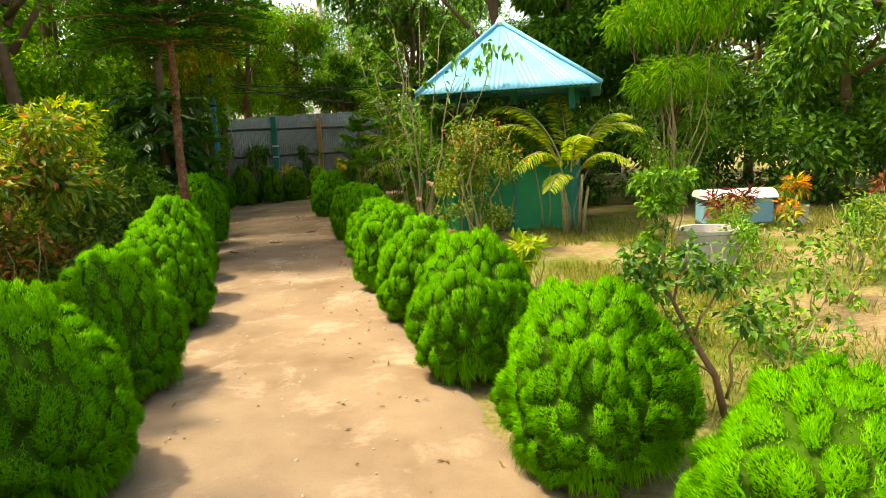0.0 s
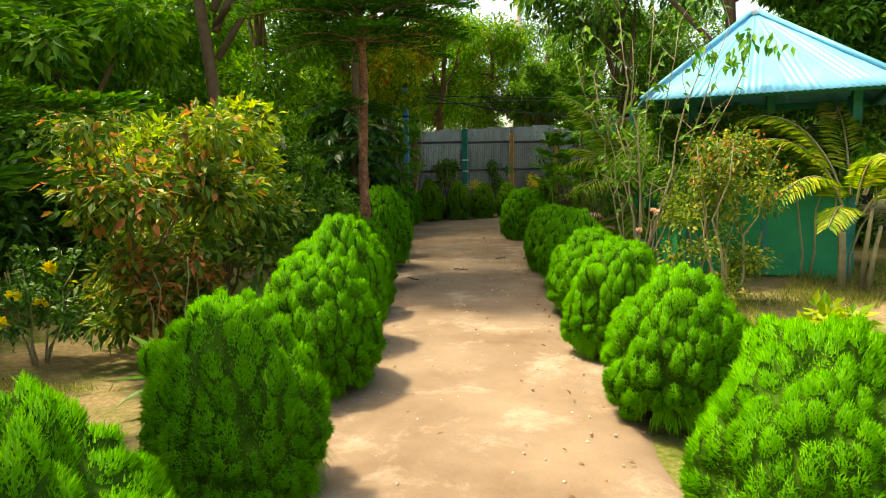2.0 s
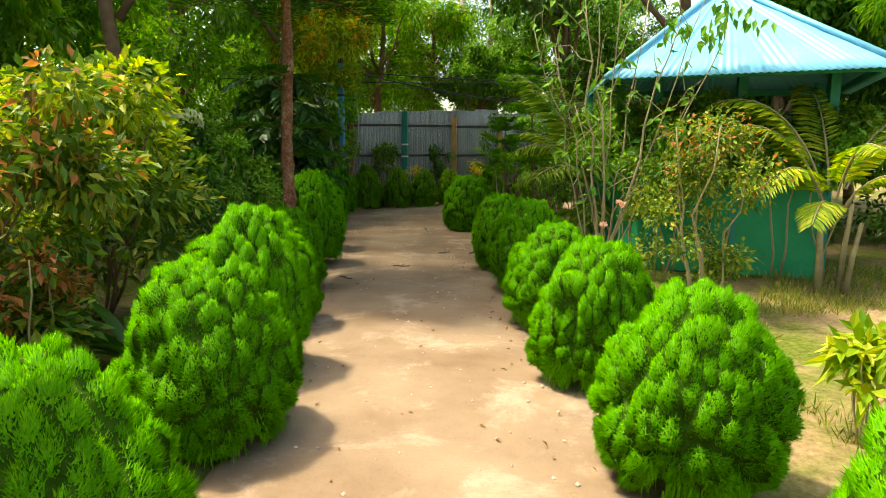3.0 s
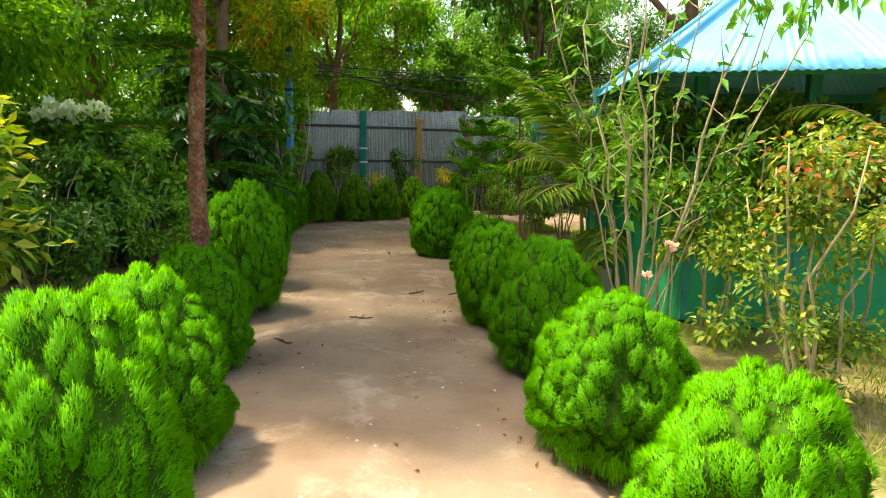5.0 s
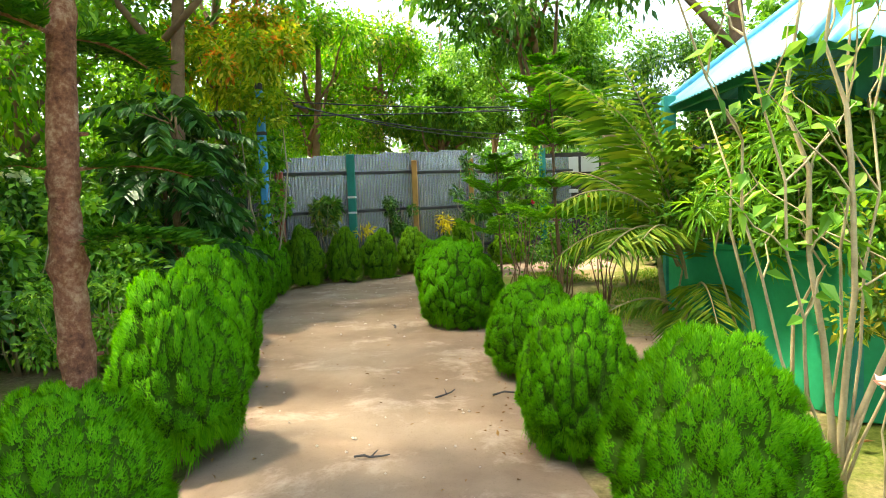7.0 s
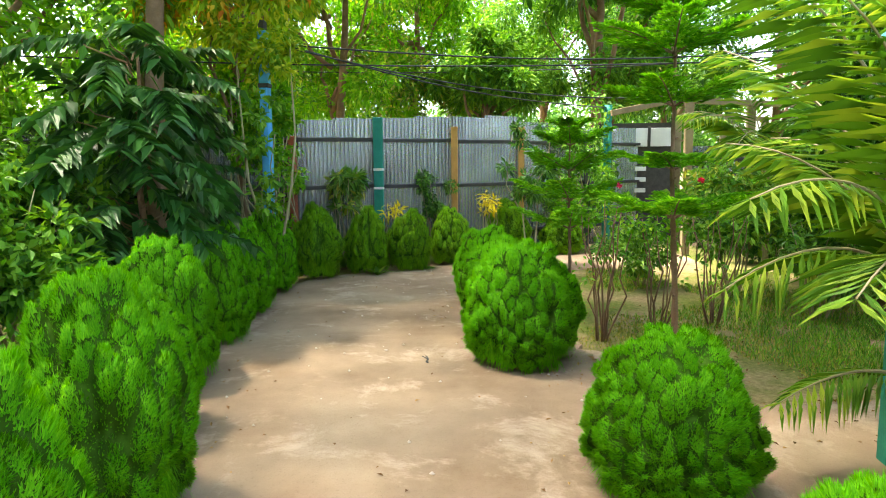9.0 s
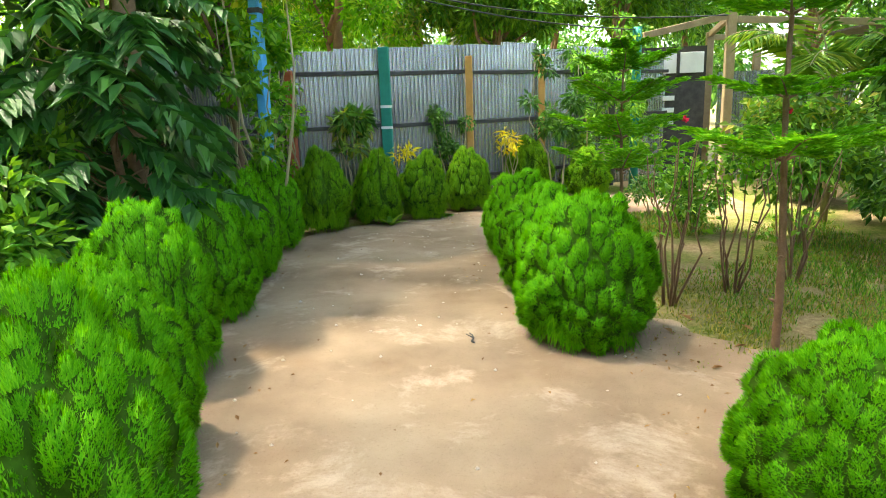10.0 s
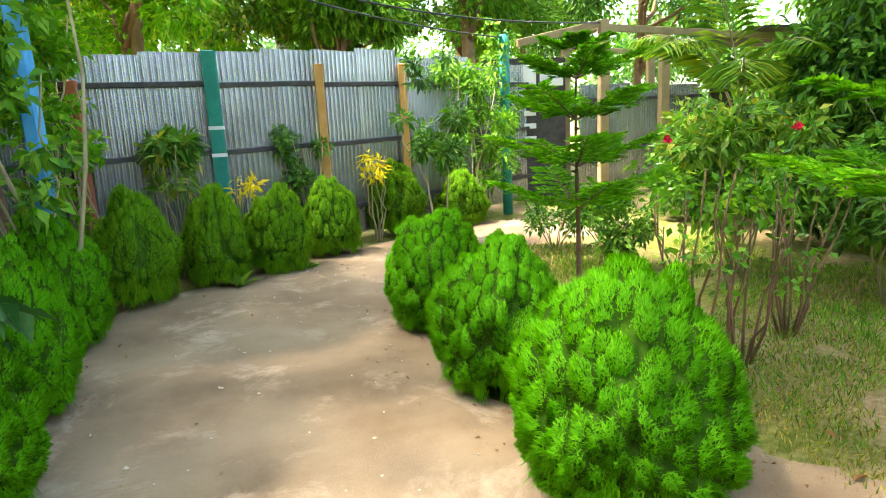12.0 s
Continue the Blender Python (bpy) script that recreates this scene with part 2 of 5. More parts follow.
def tube(points, radii, sides=7):
    """A tapered round stem along a polyline."""
    p = np.asarray(points, float)
    n = len(p)
    radii = np.broadcast_to(np.asarray(radii, float), (n,))
    v = []
    for i in range(n):
        d = unit(p[min(i + 1, n - 1)] - p[max(i - 1, 0)])
        a = unit(np.cross(d, [0.31, 0.95, 0.05]))
        b = np.cross(d, a)
        for k in range(sides):
            t = 2 * math.pi * k / sides
            v.append(p[i] + radii[i] * (math.cos(t) * a + math.sin(t) * b))
    f = [(i * sides + k, i * sides + (k + 1) % sides, (i + 1) * sides + (k + 1) % sides, (i + 1) * sides + k)
         for i in range(n - 1) for k in range(sides)]
    f.append(tuple(range(sides - 1, -1, -1)))
    f.append(tuple(range((n - 1) * sides, n * sides)))
    return np.array(v), f


def bent(start, end, steps=6, wobble=0.05, sag=0.0):
    s, e = np.asarray(start, float), np.asarray(end, float)
    t = np.linspace(0, 1, steps)[:, None]
    w = rng.normal(0, wobble, (steps, 3)) * np.sin(np.pi * t)
    p = s + (e - s) * t + w
    p[:, 2] += sag * np.sin(np.pi * t[:, 0])
    return p


def sphere_dirs(n):
    return unit(rng.normal(size=(n, 3)))


def block(size, at=(0, 0, 0), bevel=0.008, rot=None):
    bm = bmesh.new()
    bmesh.ops.create_cube(bm, size=1, matrix=Matrix.Translation(at) @ (rot or Matrix()) @ Matrix.Diagonal((*size, 1)))
    if bevel:
        bmesh.ops.bevel(bm, geom=bm.edges[:], offset=bevel, segments=1, affect="EDGES")
    return bm


def cloud(centres, radii, count, length, width, droop=0.1, shell=0.55, upward=0.2):
    """Leaves scattered through blobs of a crown, facing outward and up, with gaps between the blobs."""
    centres, radii = np.asarray(centres, float), np.asarray(radii, float)
    share = radii ** 2 / np.sum(radii ** 2)
    pick = rng.choice(len(centres), count, p=share)
    d = sphere_dirs(count)
    r = radii[pick] * (shell + (1 - shell) * rng.random(count)) * (0.85 + 0.3 * rng.random(count))
    pos = centres[pick] + d * r[:, None] * np.array([1, 1, 0.8])
    way = unit(d + rng.normal(0, 0.6, (count, 3)) - [0, 0, droop * 2])
    nor = unit(d * 0.5 + rng.normal(0, 0.5, (count, 3)) + [0, 0, upward + 0.6])
    size = 0.7 + 0.6 * rng.random(count)
    return leaves(pos, way, nor, length * size, width * size, 0.12, droop)


# ---- ground and path ----
def ground():
    v, f = [], []
    xs = np.concatenate([[-400, -60, -20], np.linspace(-12, 10, 56), [20, 60, 400]])
    ys = np.concatenate([[-400, -60, -8], np.linspace(-2, 30, 70), [60, 400]])
    for y in ys:
        for x in xs:
            near = -12 <= x <= 10 and -2 <= y <= 30
            v.append((x, y, (0.035 * (noise.noise((x * 0.6, y * 0.6, 0)) + 0.4 * noise.noise((x * 2.1, y * 2.1, 5))) - 0.03) if near else -0.03))
    w = len(xs)
    for j in range(len(ys) - 1):
        for i in range(w - 1):
            f.append((j * w + i, j * w + i + 1, (j + 1) * w + i + 1, (j + 1) * w + i))
    ob = mesh("ground", v, f, M_EARTH, smooth=True)
    return tagged(ob, "sandy earth with patches of dry grass", "ground", kind="structure")


LEFT = [(-0.9, -1.5), (-1.1, 0.5), (-1.52, 2.84), (-2.18, 5.38), (-2.86, 7.58), (-3.55, 10.02), (-4.42, 12.84), (-5.1, 14.9), (-5.75, 17.2), (-5.85, 18.5), (-5.3, 19.3), (-4.2, 20.35), (-3.1, 21.4), (-1.6, 22.3), (0.3, 22.9)]
RIGHT = [(1.4, -1.5), (1.0, 0.5), (0.22, 2.75), (-0.5, 5.1), (-1.1, 7.85), (-1.75, 10.36), (-2.2, 12.6), (-1.75, 13.3), (-1.8, 14.0), (-2.6, 14.9), (-3.2, 16.3), (-3.4, 17.7), (-3.45, 18.6), (-3.1, 19.4), (-2.4, 20.2), (-1.2, 21.0), (0.5, 21.4)]


def sample(line, n):
    p = np.array(line)
    s = np.concatenate([[0], np.cumsum(np.linalg.norm(np.diff(p, axis=0), axis=1))])
    t = np.linspace(0, s[-1], n)
    return np.stack([np.interp(t, s, p[:, 0]), np.interp(t, s, p[:, 1])], 1)


def garden_path():
    n, m = 160, 16
    a, b = sample(LEFT, n), sample(RIGHT, n)
    v, f = [], []
    for i in range(n):
        ja = 0.06 * noise.noise((a[i][0] * 3, a[i][1] * 3, 2))
        jb = 0.07 * noise.noise((b[i][0] * 3, b[i][1] * 3, 7))
        for k in range(m + 1):
            u = k / m
            uu = (u * (1.34 + jb - ja) + ja - 0.17)
            x, y = a[i] + (b[i] - a[i]) * uu
            edge = min(u, 1 - u)
            z = 0.022 if edge > 0.13 else (0.008 if edge > 0 else -0.07)
            v.append((x, y, z + 0.008 * noise.noise((x * 1.6, y * 1.6, 3))))
    for i in range(n - 1):
        for k in range(m):
            q = i * (m + 1) + k
            f.append((q, q + 1, q + m + 2, q + m + 1))
    ob = mesh("path", v, f, M_PATH, smooth=True)
    return tagged(ob, "sandy cement garden path between clipped bushes", "path", kind="structure")


def patch(name, outline, z, mat, label, category, ragged=0.06):
    """A flat slab with a ragged, broken outline."""
    bm = bmesh.new()
    ring = []
    for (x0, y0), (x1, y1) in zip(outline, outline[1:] + outline[:1]):
        n = max(1, int(math.hypot(x1 - x0, y1 - y0) / 0.05))
        for k in range(n):
            x, y = x0 + (x1 - x0) * k / n, y0 + (y1 - y0) * k / n
            ring.append((x + ragged * noise.noise((x * 4, y * 4, 1)) + 0.4 * ragged * noise.noise((x * 13, y * 13, 4)),
                         y + ragged * noise.noise((x * 4, y * 4, 9)) + 0.4 * ragged * noise.noise((x * 13, y * 13, 6))))
    vs = [bm.verts.new((x, y, z)) for x, y in ring]
    f = bm.faces.new(vs)
    r = bmesh.ops.extrude_face_region(bm, geom=[f])
    bmesh.ops.translate(bm, verts=[g for g in r["geom"] if isinstance(g, bmesh.types.BMVert)], vec=(0, 0, -0.05))
    bmesh.ops.recalc_face_normals(bm, faces=bm.faces[:])
    return tagged(part(name, bm, mat), label, category, kind="structure")


ground()
garden_path()

# ---- corrugated fence ----
FENCE = [(-10.2, 17.9), (-8.1, 19.35), (-6.67, 20.25), (-5.35, 21.1), (-4.06, 21.9), (-2.8, 22.9), (-1.4, 23.95), (0.2, 25.2)]


def sheet(name, a, b, z0, z1, mat, parent, label=""):
    """One corrugated sheet between two points of the plan."""
    a, b = np.array(a, float), np.array(b, float)
    length = float(np.linalg.norm(b - a))
    u = (b - a) / length
    nrm = np.array([-u[1], u[0]])
    n = int(length / 0.0127)
    rows = [z0, (z0 * 2 + z1) / 3, (z0 + 2 * z1) / 3, z1]
    v, f = [], []
    for z in rows:
        for i in range(n + 1):
            s = length * i / n
            o = 0.026 * math.sin(2 * math.pi * s / 0.076) + 0.012 * noise.noise((a[0] + s * 1.3, z * 1.2, 4))
            top = 0.03 * noise.noise((a[0] * 3 + s * 0.5, 1, 9)) if z == z1 else 0
            p = a + u * s + nrm * o
            v.append((p[0], p[1], z + top))
    for j in range(len(rows) - 1):
        for i in range(n):
            q = j * (n + 1) + i
            f.append((q, q + 1, q + n + 2, q + n + 1))
    return mesh(name, v, f, mat, parent, label, smooth=True)


def beam(name, a, b, w, h, mat, parent=None, label="", bevel=0.006):
    a, b = Vector(a), Vector(b)
    d = b - a
    q = d.to_track_quat("X", "Z").to_matrix().to_4x4()
    return part(name, block((d.length, w, h), (a + b) / 2, bevel, q), mat, parent, label)


def corrugated_fence():
    top = [2.3, 2.4, 2.55, 2.6, 2.7, 2.72, 2.6, 2.5]
    fence = empty("corrugated_fence", pose(0, 0, 0), "grey corrugated zinc fence on painted posts and dark rails", "fence")
    for i in range(len(FENCE) - 1):
        a, b = np.array(FENCE[i]), np.array(FENCE[i + 1])
        mid = (a + b) / 2
        h = (top[i] + top[i + 1]) / 2
        sheet("zinc_sheet", a, mid + (b - a) * 0.03, 0.02, h + 0.02, M_ZINC, fence)
        n = np.array([-(b - a)[1], (b - a)[0]]) / np.linalg.norm(b - a)
        sheet("zinc_sheet", mid + n * 0.012, b + n * 0.012, 0.02, h + 0.07, M_ZINC, fence)
        for z in (2.25, 1.4, 0.45):
            zz = min(z, h - 0.2)
            beam("rail", (*(a - n * 0.045), zz), (*(b - n * 0.045), zz + 0.02), 0.05, 0.06, M_RAIL, fence, "dark weathered timber rail")
    posts = {1: (M_RAIL, 2.4, "dark post"), 2: (M_BRICKRED, 2.3, "brick-red painted post"), 3: (M_TEAL, 2.66, "teal painted post with white bands"),
             4: (M_OCHRE, 2.52, "ochre painted post"), 5: (M_OCHRE, 2.56, "ochre painted post"), 6: (M_RAIL, 2.5, "dark post")}
    for i, (mat, h, lab) in posts.items():
        x, y = FENCE[i]
        w = 0.17 if i == 3 else 0.12
        d = np.array(FENCE[i + 1]) - np.array(FENCE[i])
        n = np.array([-d[1], d[0]]) / np.linalg.norm(d)
        x, y = x - n[0] * 0.15, y - n[1] * 0.15
        p = part("post", block((w, 0.1, h), (x, y, h / 2), 0.01), mat, fence, lab)
        if i == 3:
            for z in (1.72, 1.38):
                part("white_band", block((w + 0.006, 0.106, 0.045), (x, y, z), 0), M_WHITEPAINT, p, "white painted band")
    return fence


def blue_pole():
    e = empty("blue_pole", pose(-6.12, 18.0, 0), "tall light-blue painted pole with a dark collar", "pole")
    part("shaft", block((0.13, 0.13, 3.6), (0, 0, 1.8), 0.02), M_BLUE, e)
    part("collar", block((0.15, 0.15, 0.06), (0, 0, 2.86), 0.01), M_RAIL, e, "dark collar")
    part("cap", block((0.1, 0.1, 0.14), (0, 0, 3.66), 0.02), M_RAIL, e)


def teal_pole():
    e = empty("teal_pole", pose(-0.95, 23.2, 0), "teal painted pole overgrown by a climber", "pole")
    v, f = tube([(0, 0, 0), (0, 0, 1.5), (0, 0, 3.0)], 0.085, 10)
    mesh("shaft", v, f, M_TEAL, e, smooth=True)
    c = [(rng.normal(0, 0.12), rng.normal(0, 0.12), z) for z in np.linspace(0.8, 3.1, 14)]
    v, f = cloud(c, [0.22] * 14, 900, 0.09, 0.05, 0.2)
    mesh("climber", v, f, M_MID, e, "small-leaved green climber")


def utility_pole(x, y, h, r):
    e = empty("utility_pole", pose(x, y, 0), "tall grey concrete utility pole behind the fence", "utility pole")
    v, f = tube([(0, 0, 0), (0, 0, h / 2), (0, 0, h)], [r, r * 0.85, r * 0.7], 12)
    mesh("shaft", v, f, M_CONCRETE, e, smooth=True)
    part("cap", block((0.3, 0.3, 0.1), (0, 0, h), 0.02), M_CONCRETE, e)


def cable(a, b, sag, r=0.012):
    v, f = tube(bent(a, b, 14, 0.0, -sag), r, 5)
    tagged(mesh("overhead_cable", v, f, M_CABLE, smooth=True), "thin black overhead cable hanging between poles and trees", "cable", group="overhead cables")


corrugated_fence()
blue_pole()
teal_pole()
utility_pole(-5.0, 29.5, 8.5, 0.2)
cable((-12.0, 17.0, 3.4), (5.0, 21.0, 3.5), 0.25)
cable((-6.3, 18.0, 3.55), (-0.95, 23.2, 2.95), 0.2)
cable((-6.3, 18.0, 3.45), (5.5, 20.0, 3.9), 0.45)
cable((-6.3, 18.0, 3.5), (0.5, 22.5, 3.05), 0.3)
cable((-14.0, 24.0, 4.4), (6.0, 25.0, 4.3), 0.4)

# ---- gazebo ----
def gazebo():
    e = empty("gazebo", pose(0, 0, 0), "open garden hut with sky-blue sheet roof and green low walls", "gazebo")
    A, B, D, C, P = [Vector(p) for p in ((-0.34, 10.66, 2.33), (2.5, 10.05, 2.33), (3.25, 13.2, 2.33), (-0.45, 13.6, 2.36), (1.2, 12.1, 3.62))]
    roof = None
    for n, (p, q) in enumerate(((A, B), (B, D), (D, C), (C, A))):
        # corrugated triangle from eave to apex
        u = (q - p)
        L = u.length
        nrm = u.cross(P - p).normalized()
        k = int(L / 0.019)
        m = 8
        v, f = [], []
        for j in range(m + 1):
            t = j / m * 0.985
            a0, b0 = p.lerp(P, t), q.lerp(P, t)
            for i in range(k + 1):
                s = i / k
                wave = 0.009 * math.sin(2 * math.pi * s * L * (1 - t) / 0.076)
                v.append(a0.lerp(b0, s) + nrm * wave)
        for j in range(m):
            for i in range(k):
                o = j * (k + 1) + i
                f.append((o, o + 1, o + k + 2, o + k + 1))
        face = mesh("roof_face", v, f, M_ROOF, e, "sky-blue painted corrugated sheet", smooth=True)
        face.modifiers.new("thick", "SOLIDIFY").thickness = 0.006
        # hip cap and eave batten
        va, fa = tube([p + Vector((0, 0, 0.02)), P + Vector((0, 0, 0.03))], 0.035, 6)
        mesh("hip_cap", va, fa, M_ROOF, e, smooth=True)
        inner = (P - p).normalized() * 0.25
        inner2 = (P - q).normalized() * 0.25
        beam("eave_batten", p + inner - Vector((0, 0, 0.1)), q + inner2 - Vector((0, 0, 0.1)), 0.05, 0.09, M_TEAL, e, "green eave batten")
    v, f = tube([P - Vector((0, 0, 0.05)), P + Vector((0, 0, 0.06)), P + Vector((0, 0, 0.12))], [0.12, 0.07, 0.02], 8)
    mesh("finial", v, f, M_WHITEPAINT, e, "white ridge cap", smooth=True)
    a, b, d, c = [Vector(p) for p in ((0.36, 11.5, 0), (2.25, 11.1, 0), (2.7, 12.8, 0), (-0.42, 13.2, 0))]
    for p, q in ((a, b), (d, c), (c, a)):
        w = beam("low_wall", p + Vector((0, 0, 0.53)), q + Vector((0, 0, 0.53)), 0.1, 1.1, M_GREENPAINT, e, "glossy green painted low wall")
        beam("coping", p + Vector((0, 0, 1.1)), q + Vector((0, 0, 1.1)), 0.14, 0.05, M_GREENPAINT, w)
        for z in (1.62, 1.95):
            beam("cross_rail", p + Vector((0, 0, z)), q + Vector((0, 0, z)), 0.04, 0.04, M_RAIL, e, "thin dark rail")
    for p in (a, b, d, c, (a + b) / 2, (a + c) / 2, (c + d) / 2):
        beam("post", p, p + Vector((0, 0, 2.45)), 0.11, 0.11, M_TEAL, e, "green painted post")
    part("floor_slab", block((1.7, 1.2, 0.1), (1.3, 12.2, 0.0), 0.02), M_CONCRETE, e)


gazebo()
tagged(part("concrete_block", block((0.27, 0.26, 0.32), (-0.2, 12.75, 0.13), 0.02), M_CONCRETE), "pale concrete block on the ground beside the hut's wall", "block")

# ---- timber shed at the far right ----
def shed():
    e = empty("timber_shed", pose(0, 0, 0), "open timber-post shed with zinc walls and a dark interior", "shed")
    for x, y, h in ((0.5, 22.5, 3.1), (0.9, 25.4, 3.05), (1.75, 22.9, 2.95), (2.2, 26.4, 2.7), (4.2, 23.4, 2.9), (3.0, 25.9, 2.9)):
        part("post", block((0.15, 0.15, h), (x, y, h / 2), 0.012), M_TIMBER, e, "weathered brown timber post")
    for p, q in (((-1.0, 22.2, 2.75), (0.5, 22.5, 3.05)), ((0.5, 22.5, 3.05), (0.9, 25.4, 3.0)), ((0.5, 22.5, 2.98), (4.2, 23.4, 2.85)), ((0.9, 25.4, 2.95), (3.0, 25.9, 2.85))):
        beam("roof_beam", p, q, 0.08, 0.11, M_TIMBER, e, "weathered timber beam")
    sheet("zinc_sheet", (0.9, 24.6), (2.2, 25.2), 0.05, 2.2, M_ZINC, e)
    sheet("zinc_sheet", (2.2, 25.2), (4.2, 26.0), 0.05, 2.15, M_ZINC, e)
    for z in (1.9, 0.9):
        beam("rail", (0.9, 24.5, z), (4.2, 25.88, z), 0.06, 0.07, M_RAIL, e, "dark rail")
    # board added where only under-roof shade lies; it and the roof are coloured dark
    part("under_roof_shade", block((3.0, 0.06, 2.3), (5.6, 25.4, 1.2), 0.01), M_DARKIN, e, "dark board standing in for the shade under the shed's roof")
    roof = part("roof_sheet", block((3.2, 3.6, 0.04), (5.2, 24.8, 2.98), 0.0), M_DARKIN, e, "sheet roof darkened like the shade beneath it")
    w = empty("white_window", pose(0.0, 24.9, 0), "white-panelled window band on a dark low building", "window")
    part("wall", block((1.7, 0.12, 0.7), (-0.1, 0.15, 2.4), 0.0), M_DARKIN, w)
    part("lower_wall", block((1.7, 0.1, 2.04), (-0.1, 0.15, 1.02), 0.0), M_RAIL, w, "dark board wall")
    for x in (-0.65, -0.1, 0.45):
        part("pane", block((0.48, 0.03, 0.42), (x, 0.06, 2.42), 0.005), M_WHITEPAINT, w, "white panel")
    for x in (-0.38, 0.18):
        part("mullion", block((0.05, 0.05, 0.5), (x, 0.05, 2.42), 0.005), M_RAIL, w)
    for z in (1.2, 1.45, 1.7):
        part("louvre", block((0.45, 0.03, 0.1), (-0.1, 0.06, z), 0.004), M_WHITEPAINT, w, "white louvre blade")


shed()

# ---- clipped thuja bushes ----
def thuja(loose=False, seed=0):
    """A round dome of soft feathery tufts over inner twigs darkened as shade, on a short stem; unit size: radius 0.5,
    height 1.
    """
    g = np.random.default_rng(100 + seed)

    def spread(n, low):
        k = np.arange(n) + 0.5
        z = 1 - (1 - low) * k / n
        ph = k * 2.39996 + g.normal(0, 0.3, n)
        rr = np.sqrt(np.maximum(0, 1 - z * z))
        return unit(np.stack([rr * np.cos(ph), rr * np.sin(ph), z], 1) + g.normal(0, 0.06, (n, 3)))

    lobes, lobe_swell = spread(34, -0.7), 0.4 + 0.8 * g.random(34)
    n = 300 if not loose else 170
    tufts, swell = spread(n, -0.8), 0.45 + 0.85 * g.random(n)
    reach = 0.135 if not loose else 0.17

    def nearest(d, seeds, tall):
        near = np.empty(len(d), dtype=int)
        for s in range(0, len(d), 4000):
            q = d[s:s + 4000, None, :] - seeds[None]
            q[:, :, 2] *= tall
            near[s:s + 4000] = np.argmin(np.sum(q * q, 2), 1)
        return near

    def skin(d):
        """Point, outward direction and tuft swelling of the cushioned dome for directions d."""
        a = nearest(d, lobes, 0.8)
        lob = np.clip(1 - (np.linalg.norm(d - lobes[a], axis=1) / 0.42) ** 2, 0, 1) * lobe_swell[a]
        near = nearest(d, tufts, 0.55)
        diff = d - tufts[near]
        tilt = diff / reach
        # a tuft fades upwards and ends in a blunt hanging lip below
        diff[:, 2] *= np.where(diff[:, 2] > 0, 0.45, 0.75)
        dist = np.linalg.norm(diff, axis=1)
        cushion = np.clip(1 - (dist / reach) ** 2, 0, 1) ** 0.6 * swell[near]
        big = np.array([0.17 * noise.noise((q[0] * 1.6 + seed * 3.1, q[1] * 1.6, q[2] * 1.6)) for q in d])
        low = np.clip(-d[:, 2], 0, 0.98)
        full = np.sqrt((1 - low ** 3.5) / (1 - low ** 2))
        wide = (0.375 if not loose else 0.34) * (1 - 0.22 * np.clip(d[:, 2], 0, 1) ** 1.6 - 0.16 * np.clip(low - 0.1, 0, 1)) * full
        p = np.stack([d[:, 0] * wide, d[:, 1] * wide, np.where(d[:, 2] > 0, d[:, 2] * 0.53, d[:, 2] * 0.33)], 1)
        p *= (1 + big)[:, None]
        p[:, 2] += 0.37
        out = unit(d * [1, 1, 0.8])
        face = unit(out * 0.75 + tilt * 0.75)
        p += out * (0.06 * lob + 0.066 * cushion)[:, None]
        return p, face, cushion, out

    # the inner twigs, seen between the tufts and darkened to hold the groove shade ...
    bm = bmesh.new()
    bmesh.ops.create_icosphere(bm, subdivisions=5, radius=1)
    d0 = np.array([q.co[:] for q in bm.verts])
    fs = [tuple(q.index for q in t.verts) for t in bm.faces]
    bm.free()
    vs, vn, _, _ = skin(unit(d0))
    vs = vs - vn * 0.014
    # ... under a fur of fine upright scale twigs
    m = 90000 if not loose else 40000
    d = unit(g.normal(size=(int(m * 2.4), 3)))
    d = d[d[:, 2] > -0.8]
    p, face, cushion, out = skin(d)
    low = np.clip(-d[:, 2] + 0.1, 0, 0.8)
    keep = np.flatnonzero((cushion > 0.10 + (0.22 + 0.35 * low) * g.random(len(d))) | (g.random(len(d)) < 0.22))[:m]
    p, face, cushion, out, m = p[keep], face[keep], cushion[keep], out[keep], len(keep)
    way = unit(out * 0.5 + face * 0.2 + np.outer(np.clip(0.45 + d[keep][:, 2] * 0.6, -0.3, 0.6), [0, 0, 1.0]) + g.normal(0, 0.34, (m, 3)))
    wide = unit(np.cross(way, face + g.normal(0, 0.25, (m, 3))))
    ln = ((0.016 + 0.030 * g.random(m)) * (0.45 + 0.55 * np.clip(cushion, 0, 1)))[:, None] * (1.0 if not loose else 1.5)
    root = p - face * 0.010
    tri = np.empty((m, 3, 3))
    tri[:, 0], tri[:, 1], tri[:, 2] = root - wide * 0.0031, root + wide * 0.0031, root + way * ln
    # loose strands hanging from the hem
    k = 2600
    ph = np.repeat(g.random(k // 20) * 6.283, 20) + g.normal(0, 0.05, k)
    hz = np.repeat(0.10 + 0.16 * g.random(k // 20), 20)
    hr = np.repeat(0.33 + 0.09 * g.random(k // 20), 20) + g.normal(0, 0.012, k)
    hp = np.stack([hr * np.cos(ph), hr * np.sin(ph), hz + g.normal(0, 0.02, k)], 1)
    hout = np.stack([np.cos(ph), np.sin(ph), 0 * ph], 1)
    hway = unit(hout * 0.25 - [0, 0, 1.0] + g.normal(0, 0.25, (k, 3)))
    hside = unit(np.cross(hway, hout))
    hln = (0.05 + 0.06 * g.random(k))[:, None]
    hang = np.stack([hp - hside * 0.004, hp + hside * 0.004, hp + hway * hln], 1)
    tri = np.concatenate([tri, hang])
